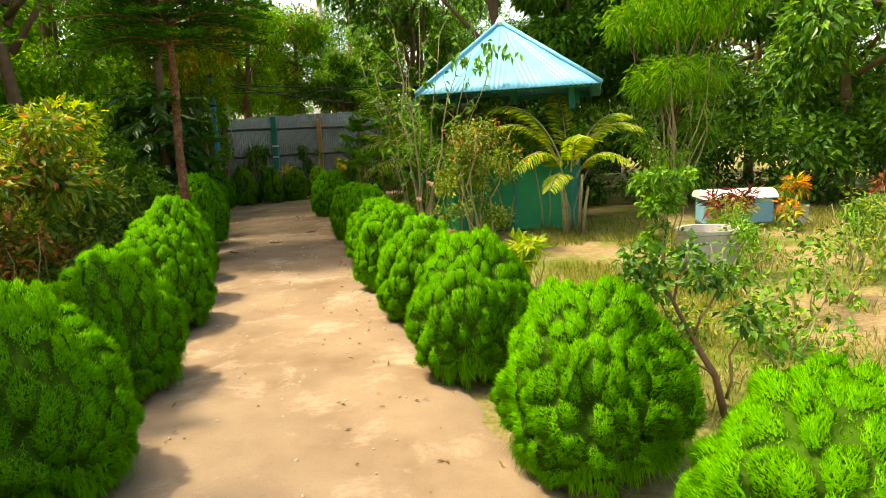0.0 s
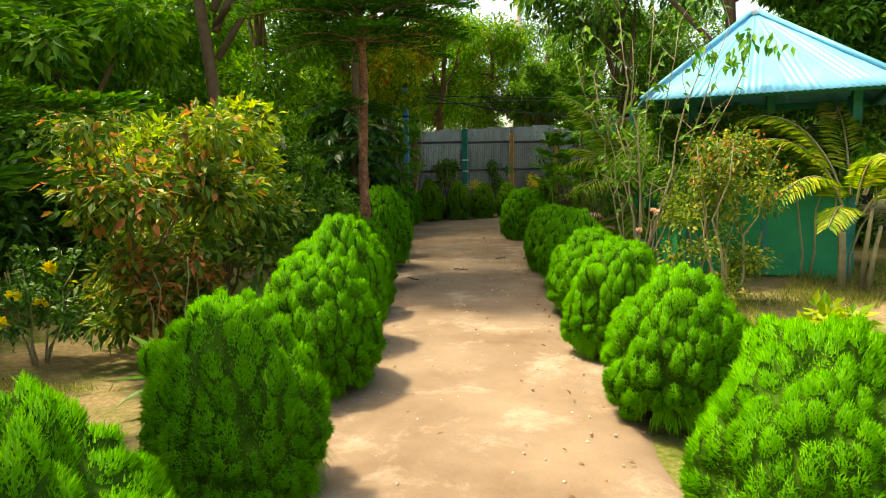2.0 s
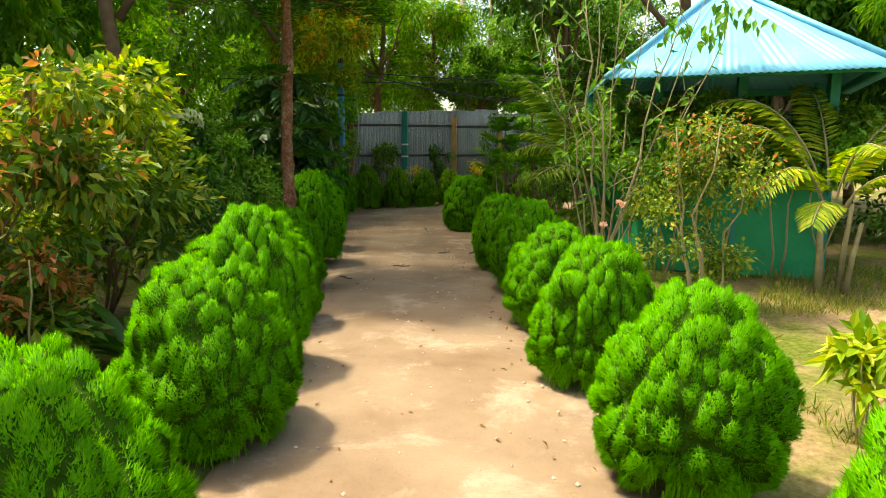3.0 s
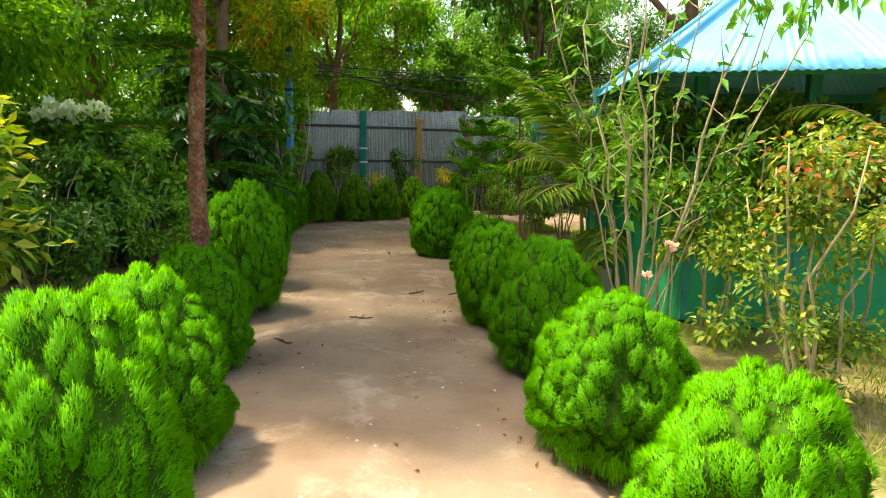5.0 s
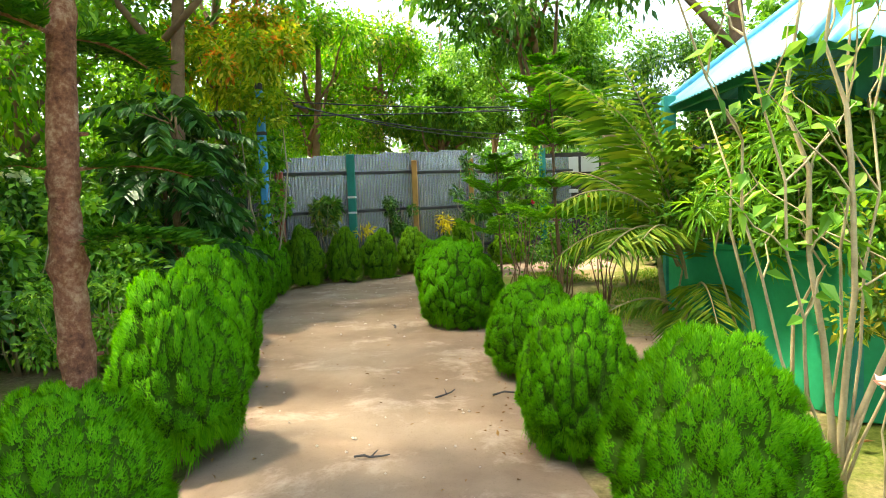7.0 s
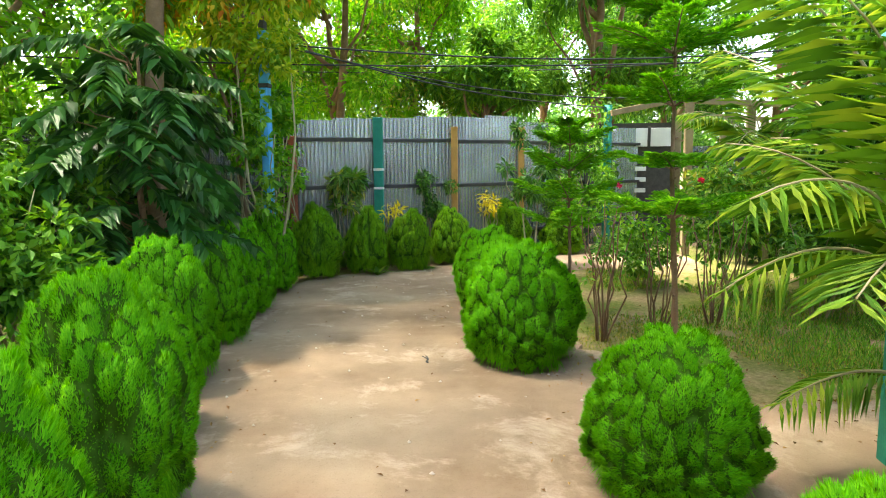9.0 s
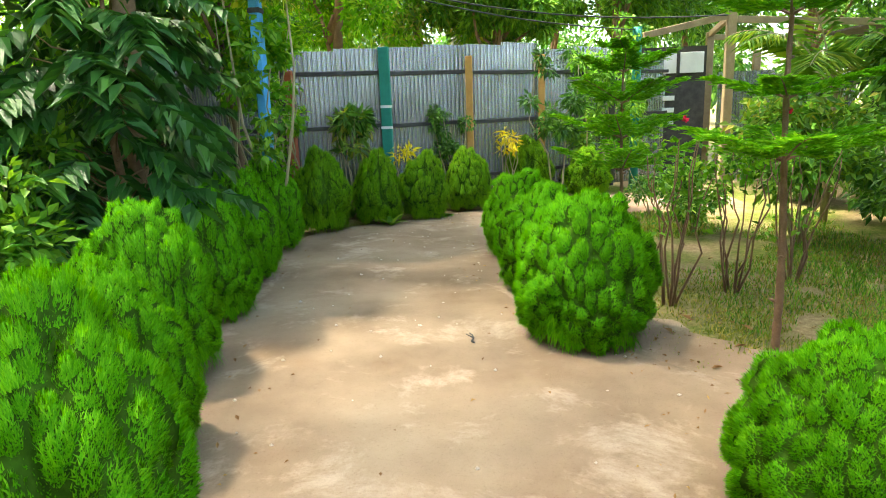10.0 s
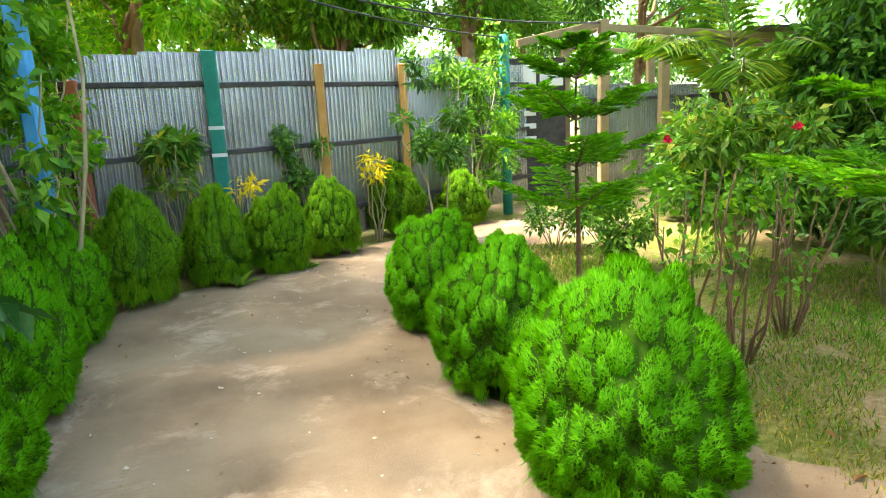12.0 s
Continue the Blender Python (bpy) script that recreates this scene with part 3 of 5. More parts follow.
    face, way, m = np.concatenate([face, hout]), np.concatenate([way, hway]), m + k
    o = len(vs)
    flip = np.sum(np.cross(tri[:, 1] - tri[:, 0], tri[:, 2] - tri[:, 0]) * face, 1) < 0
    tri[flip] = tri[flip][:, [1, 0, 2]]
    soft = unit(face + way * 0.3 + g.normal(0, 0.12, (m, 3)))
    nor = np.concatenate([vn, np.repeat(soft, 3, 0)])
    v = np.concatenate([vs, tri.reshape(-1, 3)])
    f = fs + [(o + 3 * i, o + 3 * i + 1, o + 3 * i + 2) for i in range(m)]
    return v, f, len(fs), nor


def bush_meshes():
    out = []
    for s in range(4):
        out.append(thuja(False, s) + (M_THUJA,))
    for s in range(2):
        out.append(thuja(True, 10 + s) + (M_THUJA_DIM,))
    made = []
    for k, (v, f, n, nor, mat) in enumerate(out):
        me = bpy.data.meshes.new("foliage")
        me.from_pydata([tuple(map(float, p)) for p in v], [], [tuple(map(int, q)) for q in f])
        me.materials.append(mat)
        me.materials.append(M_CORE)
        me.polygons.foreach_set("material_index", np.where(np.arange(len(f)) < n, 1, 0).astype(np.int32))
        me.polygons.foreach_set("use_smooth", np.ones(len(me.polygons), dtype=bool))
        me.normals_split_custom_set_from_vertices(nor.tolist())
        chunks = [tube([(0, 0, -0.06), (0.01, 0, 0.1), (0, 0.01, 0.3)], [0.035, 0.028, 0.02], 6)]
        for j in range(4):
            a = j * 1.6 + k
            chunks.append(tube([(0.01, 0, 0.02), (0.1 * math.cos(a), 0.1 * math.sin(a), 0.14), (0.2 * math.cos(a), 0.2 * math.sin(a), 0.3)], [0.016, 0.014, 0.01], 5))
        sv, sf = merge(chunks)
        stem = bpy.data.meshes.new("stem")
        stem.from_pydata([tuple(map(float, p)) for p in sv], [], sf)
        stem.materials.append(M_BARK)
        made.append((me, stem))
    return made


BUSH = bush_meshes()


def thuja_bush(x, y, r, h, kind, label, group):
    a = (x * 997 + y * 331) % 360
    e = empty("thuja_bush", pose(x, y, 0, 2.5 * math.sin(a), 2.5 * math.cos(a * 1.7), a) @ Matrix.Diagonal((r * (2.0 + 0.1 * math.sin(a * 3)), r * (2.0 - 0.1 * math.sin(a * 3)), h * 1.03, 1)), label, "bush", group)
    me, stem = BUSH[kind]
    for n, d in (("foliage", me), ("stem", stem)):
        o = new(n, d)
        o.parent = e
    return e


ROW_L = [(-1.75, 1.6, 0.45, 0.85), (-1.97, 2.9, 0.5, 0.98), (-2.22, 4.25, 0.46, 0.97), (-2.58, 5.75, 0.47, 0.96), (-2.9, 6.75, 0.46, 1.12), (-3.28, 7.85, 0.5, 0.97),
         (-3.75, 9.3, 0.48, 0.9), (-4.07, 10.85, 0.46, 1.2), (-4.5, 12.1, 0.45, 1.2), (-4.97, 13.05, 0.45, 1.0), (-5.36, 14.1, 0.48, 1.16), (-5.64, 15.3, 0.46, 1.12),
         (-5.85, 16.5, 0.45, 1.14), (-6.1, 17.9, 0.44, 1.12)]
ROW_R = [(1.12, 1.8, 0.48, 0.85), (0.66, 3.0, 0.49, 0.88), (0.16, 4.3, 0.45, 0.95), (-0.24, 5.75, 0.45, 0.9), (-0.58, 7.0, 0.42, 0.93), (-0.82, 8.3, 0.47, 0.9),
         (-1.13, 9.75, 0.47, 0.98), (-1.55, 11.0, 0.41, 0.93), (-1.72, 12.72, 0.46, 0.86), (-2.55, 15.0, 0.56, 1.06), (-2.82, 16.3, 0.46, 0.97), (-3.02, 17.6, 0.46, 0.94)]
ROW_F = [(-5.9, 19.15, 0.46, 1.25), (-5.2, 19.78, 0.43, 1.13), (-4.56, 20.2, 0.43, 1.09), (-3.92, 20.9, 0.43, 1.06), (-3.0, 22.3, 0.5, 1.17), (-1.87, 22.55, 0.47, 0.9)]
for i, (x, y, r, h) in enumerate(ROW_L + ROW_R):
    thuja_bush(x, y, r, h, i % 4, "dense bright-green clipped thuja bush beside the path", "thuja bushes along the path")
for i, (x, y, r, h) in enumerate(ROW_F):
    thuja_bush(x, y, r, h * 0.9, 4 + i % 2, "loose olive-green thuja bush in front of the fence", "thuja bushes at the path's end")

# ---- conifers with whorled branches ----
def whorl_branch(length, droop, seed, lift=0.25, teeth=34):
    """A flat frond of a whorled conifer: a bowed stem with combs of soft branchlets on both sides."""
    g = np.random.default_rng(seed)
    t = np.linspace(0, 1, 9)
    stem = np.stack([t * length, 0 * t, lift * length * t - droop * length * t * t], 1)
    chunks = [tube(stem, np.linspace(0.012, 0.004, 9) * (0.6 + length * 0.5), 5)]
    u = np.linspace(0.12, 1.0, teeth)
    n = teeth * 2
    uu = np.repeat(u, 2)
    side = np.tile([1, -1], teeth)
    root = np.stack([np.interp(uu, t, stem[:, i]) for i in range(3)], 1)
    ln = length * 0.30 * np.sin(np.clip(uu * 0.9 + 0.25, 0, 1) * math.pi * 0.86) ** 0.8 * (0.85 + 0.3 * g.random(n)) + 0.03
    way = unit(np.stack([0.75 + 0 * uu, side * 0.9, 0.15 + g.normal(0, 0.12, n)], 1))
    # each branchlet: short needles along a thread
    k = 6
    s = np.linspace(0.05, 1, k)
    R = np.repeat(root, k, 0) + np.repeat(way * ln[:, None], k, 0) * np.tile(s, n)[:, None]
    R[:, 2] -= 0.12 * np.repeat(ln, k) * np.tile(s, n) ** 2
    W = np.repeat(way, k, 0)
    out = []
    for roll in (0.5, -0.5):
        sd = np.cross(W, [0, 0, 1.0])
        w2 = unit(W + sd * roll + g.normal(0, 0.12, W.shape) + [0, 0, 0.15])
        out.append(leaves(R, w2, np.tile([0, 0, 1.0], (len(R), 1)) + g.normal(0, 0.4, R.shape), 0.05 + length * 0.024, 0.018 + length * 0.008, 0.2))
    return chunks, out


def whorl_pine(x, y, height, whorls, trunk_r, mat, label, bark=M_PINEBARK, lean=(0, 0), turn=0.0, teeth=34, droop=0.2, lift=0.25, size_cut=1.0):
    e = empty("whorled_pine", pose(x, y, 0), label, "conifer tree")
    zs = np.linspace(-0.05, height, 90)
    pts = np.stack([lean[0] * zs + 0.012 * np.sin(zs * 3), lean[1] * zs + 0.012 * np.cos(zs * 2.3), zs], 1)
    rad = trunk_r * (1 - 0.75 * np.clip(zs / height, 0, 1)) * (1 + 0.07 * np.random.default_rng(int(height * 10)).normal(size=90) + 0.10 * (np.arange(90) % 5 == 0))
    chunks = [tube(pts, rad, 12)]
    for z in np.arange(0.35, height * 0.8, 0.31):
        a = z * 7
        c = np.array([lean[0] * z, lean[1] * z, z])
        r = trunk_r * (1 - 0.75 * z / height)
        chunks.append(tube([c, c + [(r + 0.03) * math.cos(a), (r + 0.03) * math.sin(a), 0.01]], [0.014, 0.008], 5))
    v, f = merge(chunks)
    mesh("trunk", v, f, bark, e, "reddish ringed trunk", smooth=True)
    for j, (z, n, ln) in enumerate(whorls):
        stems, needles = [], []
        for i in range(n):
            a = turn + 2 * math.pi * i / n + j * 0.7
            st, nd = whorl_branch(ln * (0.85 + 0.3 * rng.random()), droop, j * 31 + i, lift, teeth)
            R = np.array(Matrix.Rotation(a, 3, "Z"))
            o = np.array([lean[0] * z, lean[1] * z, z])
            stems += [(q[0] @ R.T + o, q[1]) for q in st]
            needles += [(q[0] @ R.T + o, q[1]) for q in nd]
        v, f = merge(needles)
        w = mesh("branch_whorl", v, f, mat, e)
        v, f = merge(stems)
        mesh("branch_stem", v, f, bark, w)
    return e


# the tall bare-stemmed one beside the path
whorl_pine(-3.78, 9.5, 6.2, [(1.45, 1, 0.45), (1.75, 2, 0.55), (2.3, 2, 0.6), (3.12, 6, 1.2), (3.4, 6, 1.3), (3.7, 6, 1.3), (3.95, 5, 1.25), (4.2, 6, 1.2), (4.7, 5, 1.05), (5.2, 5, 0.85), (5.7, 5, 0.6), (6.1, 4, 0.3)],
           0.076, M_PINE, "tall whorled pine with a bare reddish trunk and dark crown", lean=(0.0, 0.03), droop=0.3)
# the near one whose fronds reach over the bushes
whorl_pine(-4.55, 3.35, 5.4, [(1.35, 5, 1.5), (1.7, 5, 1.7), (2.1, 5, 1.65), (2.5, 5, 1.45), (3.1, 5, 1.0), (3.8, 5, 0.8), (4.4, 5, 0.65), (5.0, 4, 0.4)],
           0.08, M_PINE, "whorled pine with wide soft green fronds over the bushes", turn=0.15, teeth=70, droop=0.12, lift=0.22)
whorl_pine(-1.3, 14.7, 3.2, [(1.28, 6, 0.55), (1.66, 4, 0.4), (2.15, 5, 0.52), (2.55, 6, 0.55), (2.85, 5, 0.38), (3.1, 4, 0.2)],
           0.028, M_PINE_NEW, "young whorled pine with tiered light-green branches", bark=M_BARK, lean=(-0.03, 0.0), turn=0.4, droop=0.18, lift=0.5, teeth=24)
whorl_pine(-2.03, 16.95, 2.2, [(1.0, 4, 0.6), (1.32, 5, 0.52), (1.66, 5, 0.5), (1.95, 5, 0.4), (2.15, 4, 0.2)],
           0.024, M_PINE_NEW, "small whorled pine with upturned light-green branches", bark=M_BARK, droop=0.05, lift=0.45, teeth=24)

# ---- palms ----
def frond(length, lift, droop, leaflets, width, seed, spread=0.27, reach=0.78):
    g = np.random.default_rng(seed)
    t = np.linspace(0, 1, 12)
    hor = length * reach * (0.25 * t + 0.6 * t ** 1.6)
    ver = length * (lift * t - droop * t ** 2.6)
    stem = np.stack([hor, 0 * t, ver], 1)
    tang = unit(np.gradient(stem, axis=0))
    u = np.repeat(np.linspace(0.16, 1, leaflets), 2)
    side = np.tile([1.0, -1.0], leaflets)
    n = len(u)
    root = np.stack([np.interp(u, t, stem[:, i]) for i in range(3)], 1)
    tg = np.stack([np.interp(u, t, tang[:, i]) for i in range(3)], 1)
    up = np.cross(tg, [0, 1.0, 0]) * -1
    way = unit(tg * 0.55 + np.stack([0 * u, side, 0 * u], 1) * 0.8 + up * 0.25 + g.normal(0, 0.05, (n, 3)))
    ln = length * spread * np.sin(np.clip(0.15 + 0.85 * u, 0, 1) * math.pi * 0.92) ** 0.7 + 0.04
    # two pieces per leaflet so that the tips hang
    a = leaves(root, way, up + g.normal(0, 0.15, (n, 3)), ln * 0.75, width, 0.25, 0.02)
    b = leaves(root + way * (ln * 0.30)[:, None], way, up, ln * 0.75, width * 0.85, 0.25, 0.28)
    return tube(stem, np.linspace(0.014, 0.004, 12), 5), [a, b]


def palm(x, y, fronds, label, mat=M_PALM, canes=5, cane_h=0.8, leaflets=26, seed=0, spread=0.27):
    """A clump palm: ringed canes and arching feather fronds given as (turn, length, lift, droop, root height)."""
    e = empty("palm", pose(x, y, 0), label, "palm")
    g = np.random.default_rng(50 + seed)
    for i in range(canes):
        a = g.random() * 6.28
        r = 0.05 + 0.16 * g.random()
        h = cane_h * (0.7 + 0.5 * g.random())
        v, f = tube([(r * math.cos(a), r * math.sin(a), -0.03), (r * 1.2 * math.cos(a), r * 1.2 * math.sin(a), h * 0.5), (r * 1.5 * math.cos(a), r * 1.5 * math.sin(a), h)], [0.034, 0.028, 0.02], 8)
        mesh("cane", v, f, M_TWIG, e, smooth=True)
    for i, (turn, ln, lift, droop, z) in enumerate(fronds):
        st, lv = frond(ln, lift, droop, leaflets, 0.020 + 0.006 * ln, seed * 40 + i, spread)
        R = np.array(Matrix.Rotation(radians(turn), 3, "Z"))
        o = np.array([0.12 * math.cos(radians(turn)), 0.12 * math.sin(radians(turn)), z])
        v, f = merge([(q[0] @ R.T + o, q[1]) for q in lv])
        fr = mesh("frond", v, f, mat, e)
        mesh("frond_stem", st[0] @ R.T + o, st[1], M_TWIG, fr)
    return e


palm(-0.3, 12.95, [(170, 1.5, 0.95, 0.35, 0.9), (203, 1.75, 0.75, 0.45, 1.0), (188, 1.6, 0.6, 0.5, 0.9), (224, 1.65, 0.6, 0.45, 0.9), (235, 1.4, 0.8, 0.5, 0.8), (265, 1.3, 0.5, 0.55, 0.6), (150, 1.6, 1.15, 0.3, 1.0), (215, 1.6, 1.15, 0.35, 1.1), (120, 1.6, 1.0, 0.4, 0.9),
     (285, 1.5, 1.0, 0.4, 1.0), (185, 1.1, 0.35, 0.4, 0.5), (250, 1.1, 0.25, 0.4, 0.5), (310, 1.5, 1.0, 0.4, 0.9), (225, 1.3, 1.3, 0.2, 1.1), (60, 1.6, 1.1, 0.4, 1.0), (195, 1.7, 1.25, 0.35, 1.1)],
     "clump palm with arching green feather fronds beside the hut", canes=8, cane_h=1.0, seed=1)
palm(2.05, 10.35, [(180, 1.5, 1.0, 0.5, 1.0), (150, 1.4, 1.1, 0.5, 1.1), (215, 1.5, 0.75, 0.6, 0.9), (20, 1.5, 1.0, 0.5, 1.1), (350, 1.5, 0.9, 0.55, 1.1), (320, 1.3, 0.7, 0.5, 0.9), (90, 1.5, 1.2, 0.4, 1.1), (270, 1.3, 0.9, 0.5, 1.0), (240, 1.2, 0.5, 0.5, 0.8), (165, 1.7, 1.1, 0.55, 1.1)],
     "yellow-green clump palm in front of the hut", M_GOLDLEAF, canes=4, cane_h=0.8, leaflets=38, seed=2, spread=0.19)
palm(1.05, 19.6, [(200, 1.9, 0.9, 0.5, 1.6), (235, 2.0, 0.7, 0.5, 1.6), (170, 1.8, 1.0, 0.5, 1.6), (265, 1.7, 0.9, 0.5, 1.6), (300, 1.7, 0.8, 0.5, 1.6), (215, 1.7, 1.2, 0.3, 1.7), (130, 1.7, 1.0, 0.5, 1.6)],
     "taller palm with grey-green fronds near the shed", M_PALM, 3, 1.9, 28, 4)

# ---- shrubs ----
def shrub(name, x, y, h, r, mat, count, length, width, label, category="shrub", stems=7, bare=0.3, second=None, mix=0.25, seed=0, droop=0.12, blobs=14, stem_mat=M_TWIG):
    """A many-stemmed shrub: stems spreading from the foot, leaf clumps on their upper parts."""
    e = empty(name, pose(x, y, 0), label, category)
    centres, radii = [], []
    for i in range(stems):
        a = 6.283 * i / stems + rng.normal(0, 0.3)
        q = r * (0.35 + 0.55 * rng.random())
        top = np.array([q * math.cos(a), q * math.sin(a), h * (0.72 + 0.25 * rng.random())])
        p = bent((0.05 * math.cos(a), 0.05 * math.sin(a), -0.04), top, 6, 0.03 * h)
        v, f = tube(p, np.linspace(0.009, 0.003, 6) * (0.7 + 0.5 * h), 5)
        mesh("stem", v, f, stem_mat, e, smooth=True)
    for i in range(blobs):
        a = rng.random() * 6.283
        z = h * (bare + (0.93 - bare) * rng.random() ** 0.8)
        q = r * 0.8 * math.sqrt(rng.random()) * (1.1 - 0.45 * abs(z / h - 0.6))
        centres.append((q * math.cos(a), q * math.sin(a), z))
        radii.append(r * (0.26 + 0.18 * rng.random()))
    n2 = int(count * mix) if second else 0
    v, f = cloud(centres, radii, count - n2, length, width, droop, 0.2)
    mesh("foliage", v, f, mat, e)
    if second:
        hi = sorted(range(len(centres)), key=lambda k: -centres[k][2])[: max(3, blobs // 3)]
        v, f = cloud([centres[k] for k in hi], [radii[k] * 1.15 for k in hi], n2, length, width, droop, 0.6)
        mesh("young_leaves", v, f, second, e)
    return e


def flower(x, y, z, r, mat, label, petals=14, stem=False):
    g = np.random.default_rng(int(abs(x * 100 + y * 10 + z * 1000)))
    d = unit(g.normal(size=(petals, 3)) + [0, 0, 0.5])
    v, f = leaves(np.tile([x, y, z], (petals, 1)), d, unit(g.normal(size=(petals, 3))), r * 1.5, r * 1.2, 0.3)
    head = tagged(mesh("flower", v, f, mat), label, "flower")
    if stem:
        v, f = tube(bent((x + 0.03, y + 0.08, -0.03), (x, y, z), 7, 0.02), [0.005] * 7, 5)
        mesh("stem", v, f, M_TWIG, head, "thin stem")


# left of the path
shrub("flowering_bush", -5.15, 5.8, 0.95, 0.42, M_DARK, 1500, 0.06, 0.032, "small dark-green bush with yellow flowers on bare earth", seed=1)
for p in ((-5.0, 5.5, 0.62), (-4.9, 5.75, 0.8), (-5.3, 5.45, 0.5), (-5.05, 5.42, 0.42), (-4.85, 5.6, 0.55)):
    flower(*p, 0.045, M_GOLD, "small yellow flower on the dark bush")
shrub("variegated_shrub", -4.35, 6.35, 2.05, 0.8, M_YELLOW, 6200, 0.10, 0.045, "tall yellow-green shrub with coppery young leaves", second=M_RUST, mix=0.06, stems=9, blobs=28, bare=0.15, stem_mat=M_BARK)
shrub("variegated_shrub", -4.85, 7.8, 2.2, 1.0, M_YELLOW, 6800, 0.11, 0.048, "broad yellow-green variegated shrub near the trunk", second=M_GOLDLEAF, mix=0.35, stems=9, blobs=32, bare=0.12, stem_mat=M_BARK)
shrub("variegated_shrub", -5.7, 7.6, 2.3, 0.9, M_MID, 4200, 0.10, 0.045, "green and yellow shrub behind the bushes", second=M_YELLOW, mix=0.35, blobs=22)
shrub("copper_leaf_shrub", -3.95, 5.95, 0.95, 0.4, M_RUST, 1300, 0.07, 0.035, "low copper-leaved shrub at the foot of taller ones", second=M_YELLOW)


def strap_plant(x, y, n, length, mat, label, name="strap_leaf_plant", width=0.045, up=0.9):
    """A rosette of long arching strap leaves."""
    e = empty(name, pose(x, y, 0), label, "plant")
    chunks = []
    for i in range(n):
        a = i * 2.4 + rng.normal(0, 0.2)
        ln = length * (0.7 + 0.4 * rng.random())
        t = np.linspace(0, 1, 7)
        lift = up * (0.6 + 0.5 * rng.random())
        hor, ver = ln * t * 0.8, ln * (lift * t - (0.25 + 0.35 * rng.random()) * t ** 2.2)
        w = width * np.sin(np.clip(0.25 + 0.75 * t, 0, 1) * math.pi) + 0.003
        c, s = math.cos(a), math.sin(a)
        v, f = [], []
        for k in range(7):
            for q in (-1, 0, 1):
                v.append((hor[k] * c - q * w[k] * s, hor[k] * s + q * w[k] * c, ver[k] + abs(q) * w[k] * 0.4))
        for k in range(6):
            for q in (0, 1):
                o = k * 3 + q
                f.append((o, o + 1, o + 4, o + 3))
        chunks.append((np.array(v), f))
    v, f = merge(chunks)
    mesh("leaves", v, f, mat, e, smooth=True)


strap_plant(-3.75, 6.75, 34, 0.95, M_DARK, "dark-green rosette of long arching strap leaves")
strap_plant(-3.35, 5.35, 22, 0.7, M_DARK, "dark strap-leaved rosette behind the bushes")
shrub("dark_shrub", -6.0, 10.6, 1.3, 0.8, M_DARK, 3200, 0.08, 0.04, "low dark-green shrub in shade", blobs=18)
shrub("dark_shrub", -5.3, 11.9, 1.1, 0.6, M_MID, 2200, 0.06, 0.03, "low leafy green shrub near the trunk", blobs=14)
shrub("dark_shrub", -7.2, 12.0, 1.8, 1.0, M_DARK, 4200, 0.1, 0.05, "dense dark-green shrub in shade", blobs=22)
shrub("white_flowering_shrub", -8.2, 14.5, 2.15, 1.3, M_DARK, 5200, 0.11, 0.06, "dark shrub carrying white flower heads", blobs=26, second=M_MID)
for i in range(14):
    a = i * 2.4
    flower(-8.0 + 0.55 * math.cos(a) * (i / 14) ** 0.5, 14.0 + 0.5 * math.sin(a) * (i / 14) ** 0.5, 2.05 + 0.05 * (i % 4), 0.10, M_WHITE, "white flower head on the dark shrub", 20)
shrub("green_shrub", -6.9, 14.3, 1.9, 0.9, M_MID, 4000, 0.12, 0.06, "leafy green shrub behind the clipped bushes", blobs=20)
shrub("dark_shrub", -6.7, 13.2, 1.2, 0.6, M_DARK, 2200, 0.08, 0.045, "low dark shrub behind the clipped bushes")


def big_leaf_tree(x, y, h, r, label):
    """A young tree with long drooping compound leaves of broad leaflets."""
    e = empty("broad_leaf_tree", pose(x, y, 0), label, "tree")
    v, f = tube(bent((0, 0, -0.05), (0.1, 0.05, h * 0.9), 8, 0.04), np.linspace(0.05, 0.015, 8), 8)
    mesh("trunk", v, f, M_BARK, e, smooth=True)
    lv, st = [], []
    for i in range(110):
        a, z = rng.random() * 6.283, h * (0.22 + 0.75 * rng.random())
        q = r * (0.25 + 0.5 * rng.random()) * (1.15 - 0.5 * z / h)
        base = np.array([q * math.cos(a), q * math.sin(a), z])
        d = unit([math.cos(a) + rng.normal(0, 0.4), math.sin(a) + rng.normal(0, 0.4), -0.15 + rng.normal(0, 0.25)])
        ln = 0.42 + 0.2 * rng.random()
        if i % 3 == 0:
            st.append(tube(bent((0.05, 0.03, max(0.3, z - 0.3)), base, 4, 0.03), [0.012, 0.01, 0.008, 0.005], 4))
        k = 9
        s = np.repeat(np.linspace(0.2, 1, k), 2)
        sd = np.tile([1.0, -1.0], k)
        side = unit(np.cross(d, [0, 0, 1.0]))
        root = base + d * (ln * s)[:, None] - np.array([0, 0, 1.0]) * (0.25 * ln * s * s)[:, None]
        way = unit(side * sd[:, None] + d * 0.6 - [0, 0, 0.45] + rng.normal(0, 0.12, (2 * k, 3)))
        lv.append(leaves(root, way, np.tile([0, 0, 1.0], (2 * k, 1)) + rng.normal(0, 0.2, (2 * k, 3)), 0.24, 0.115, 0.18, 0.2))
    v, f = merge(lv)
    mesh("foliage", v, f, M_GLOSSY, e)
    v, f = merge(st)
    tagged(mesh("twig_spray", v, f, M_BARK, e), kind="stuff")


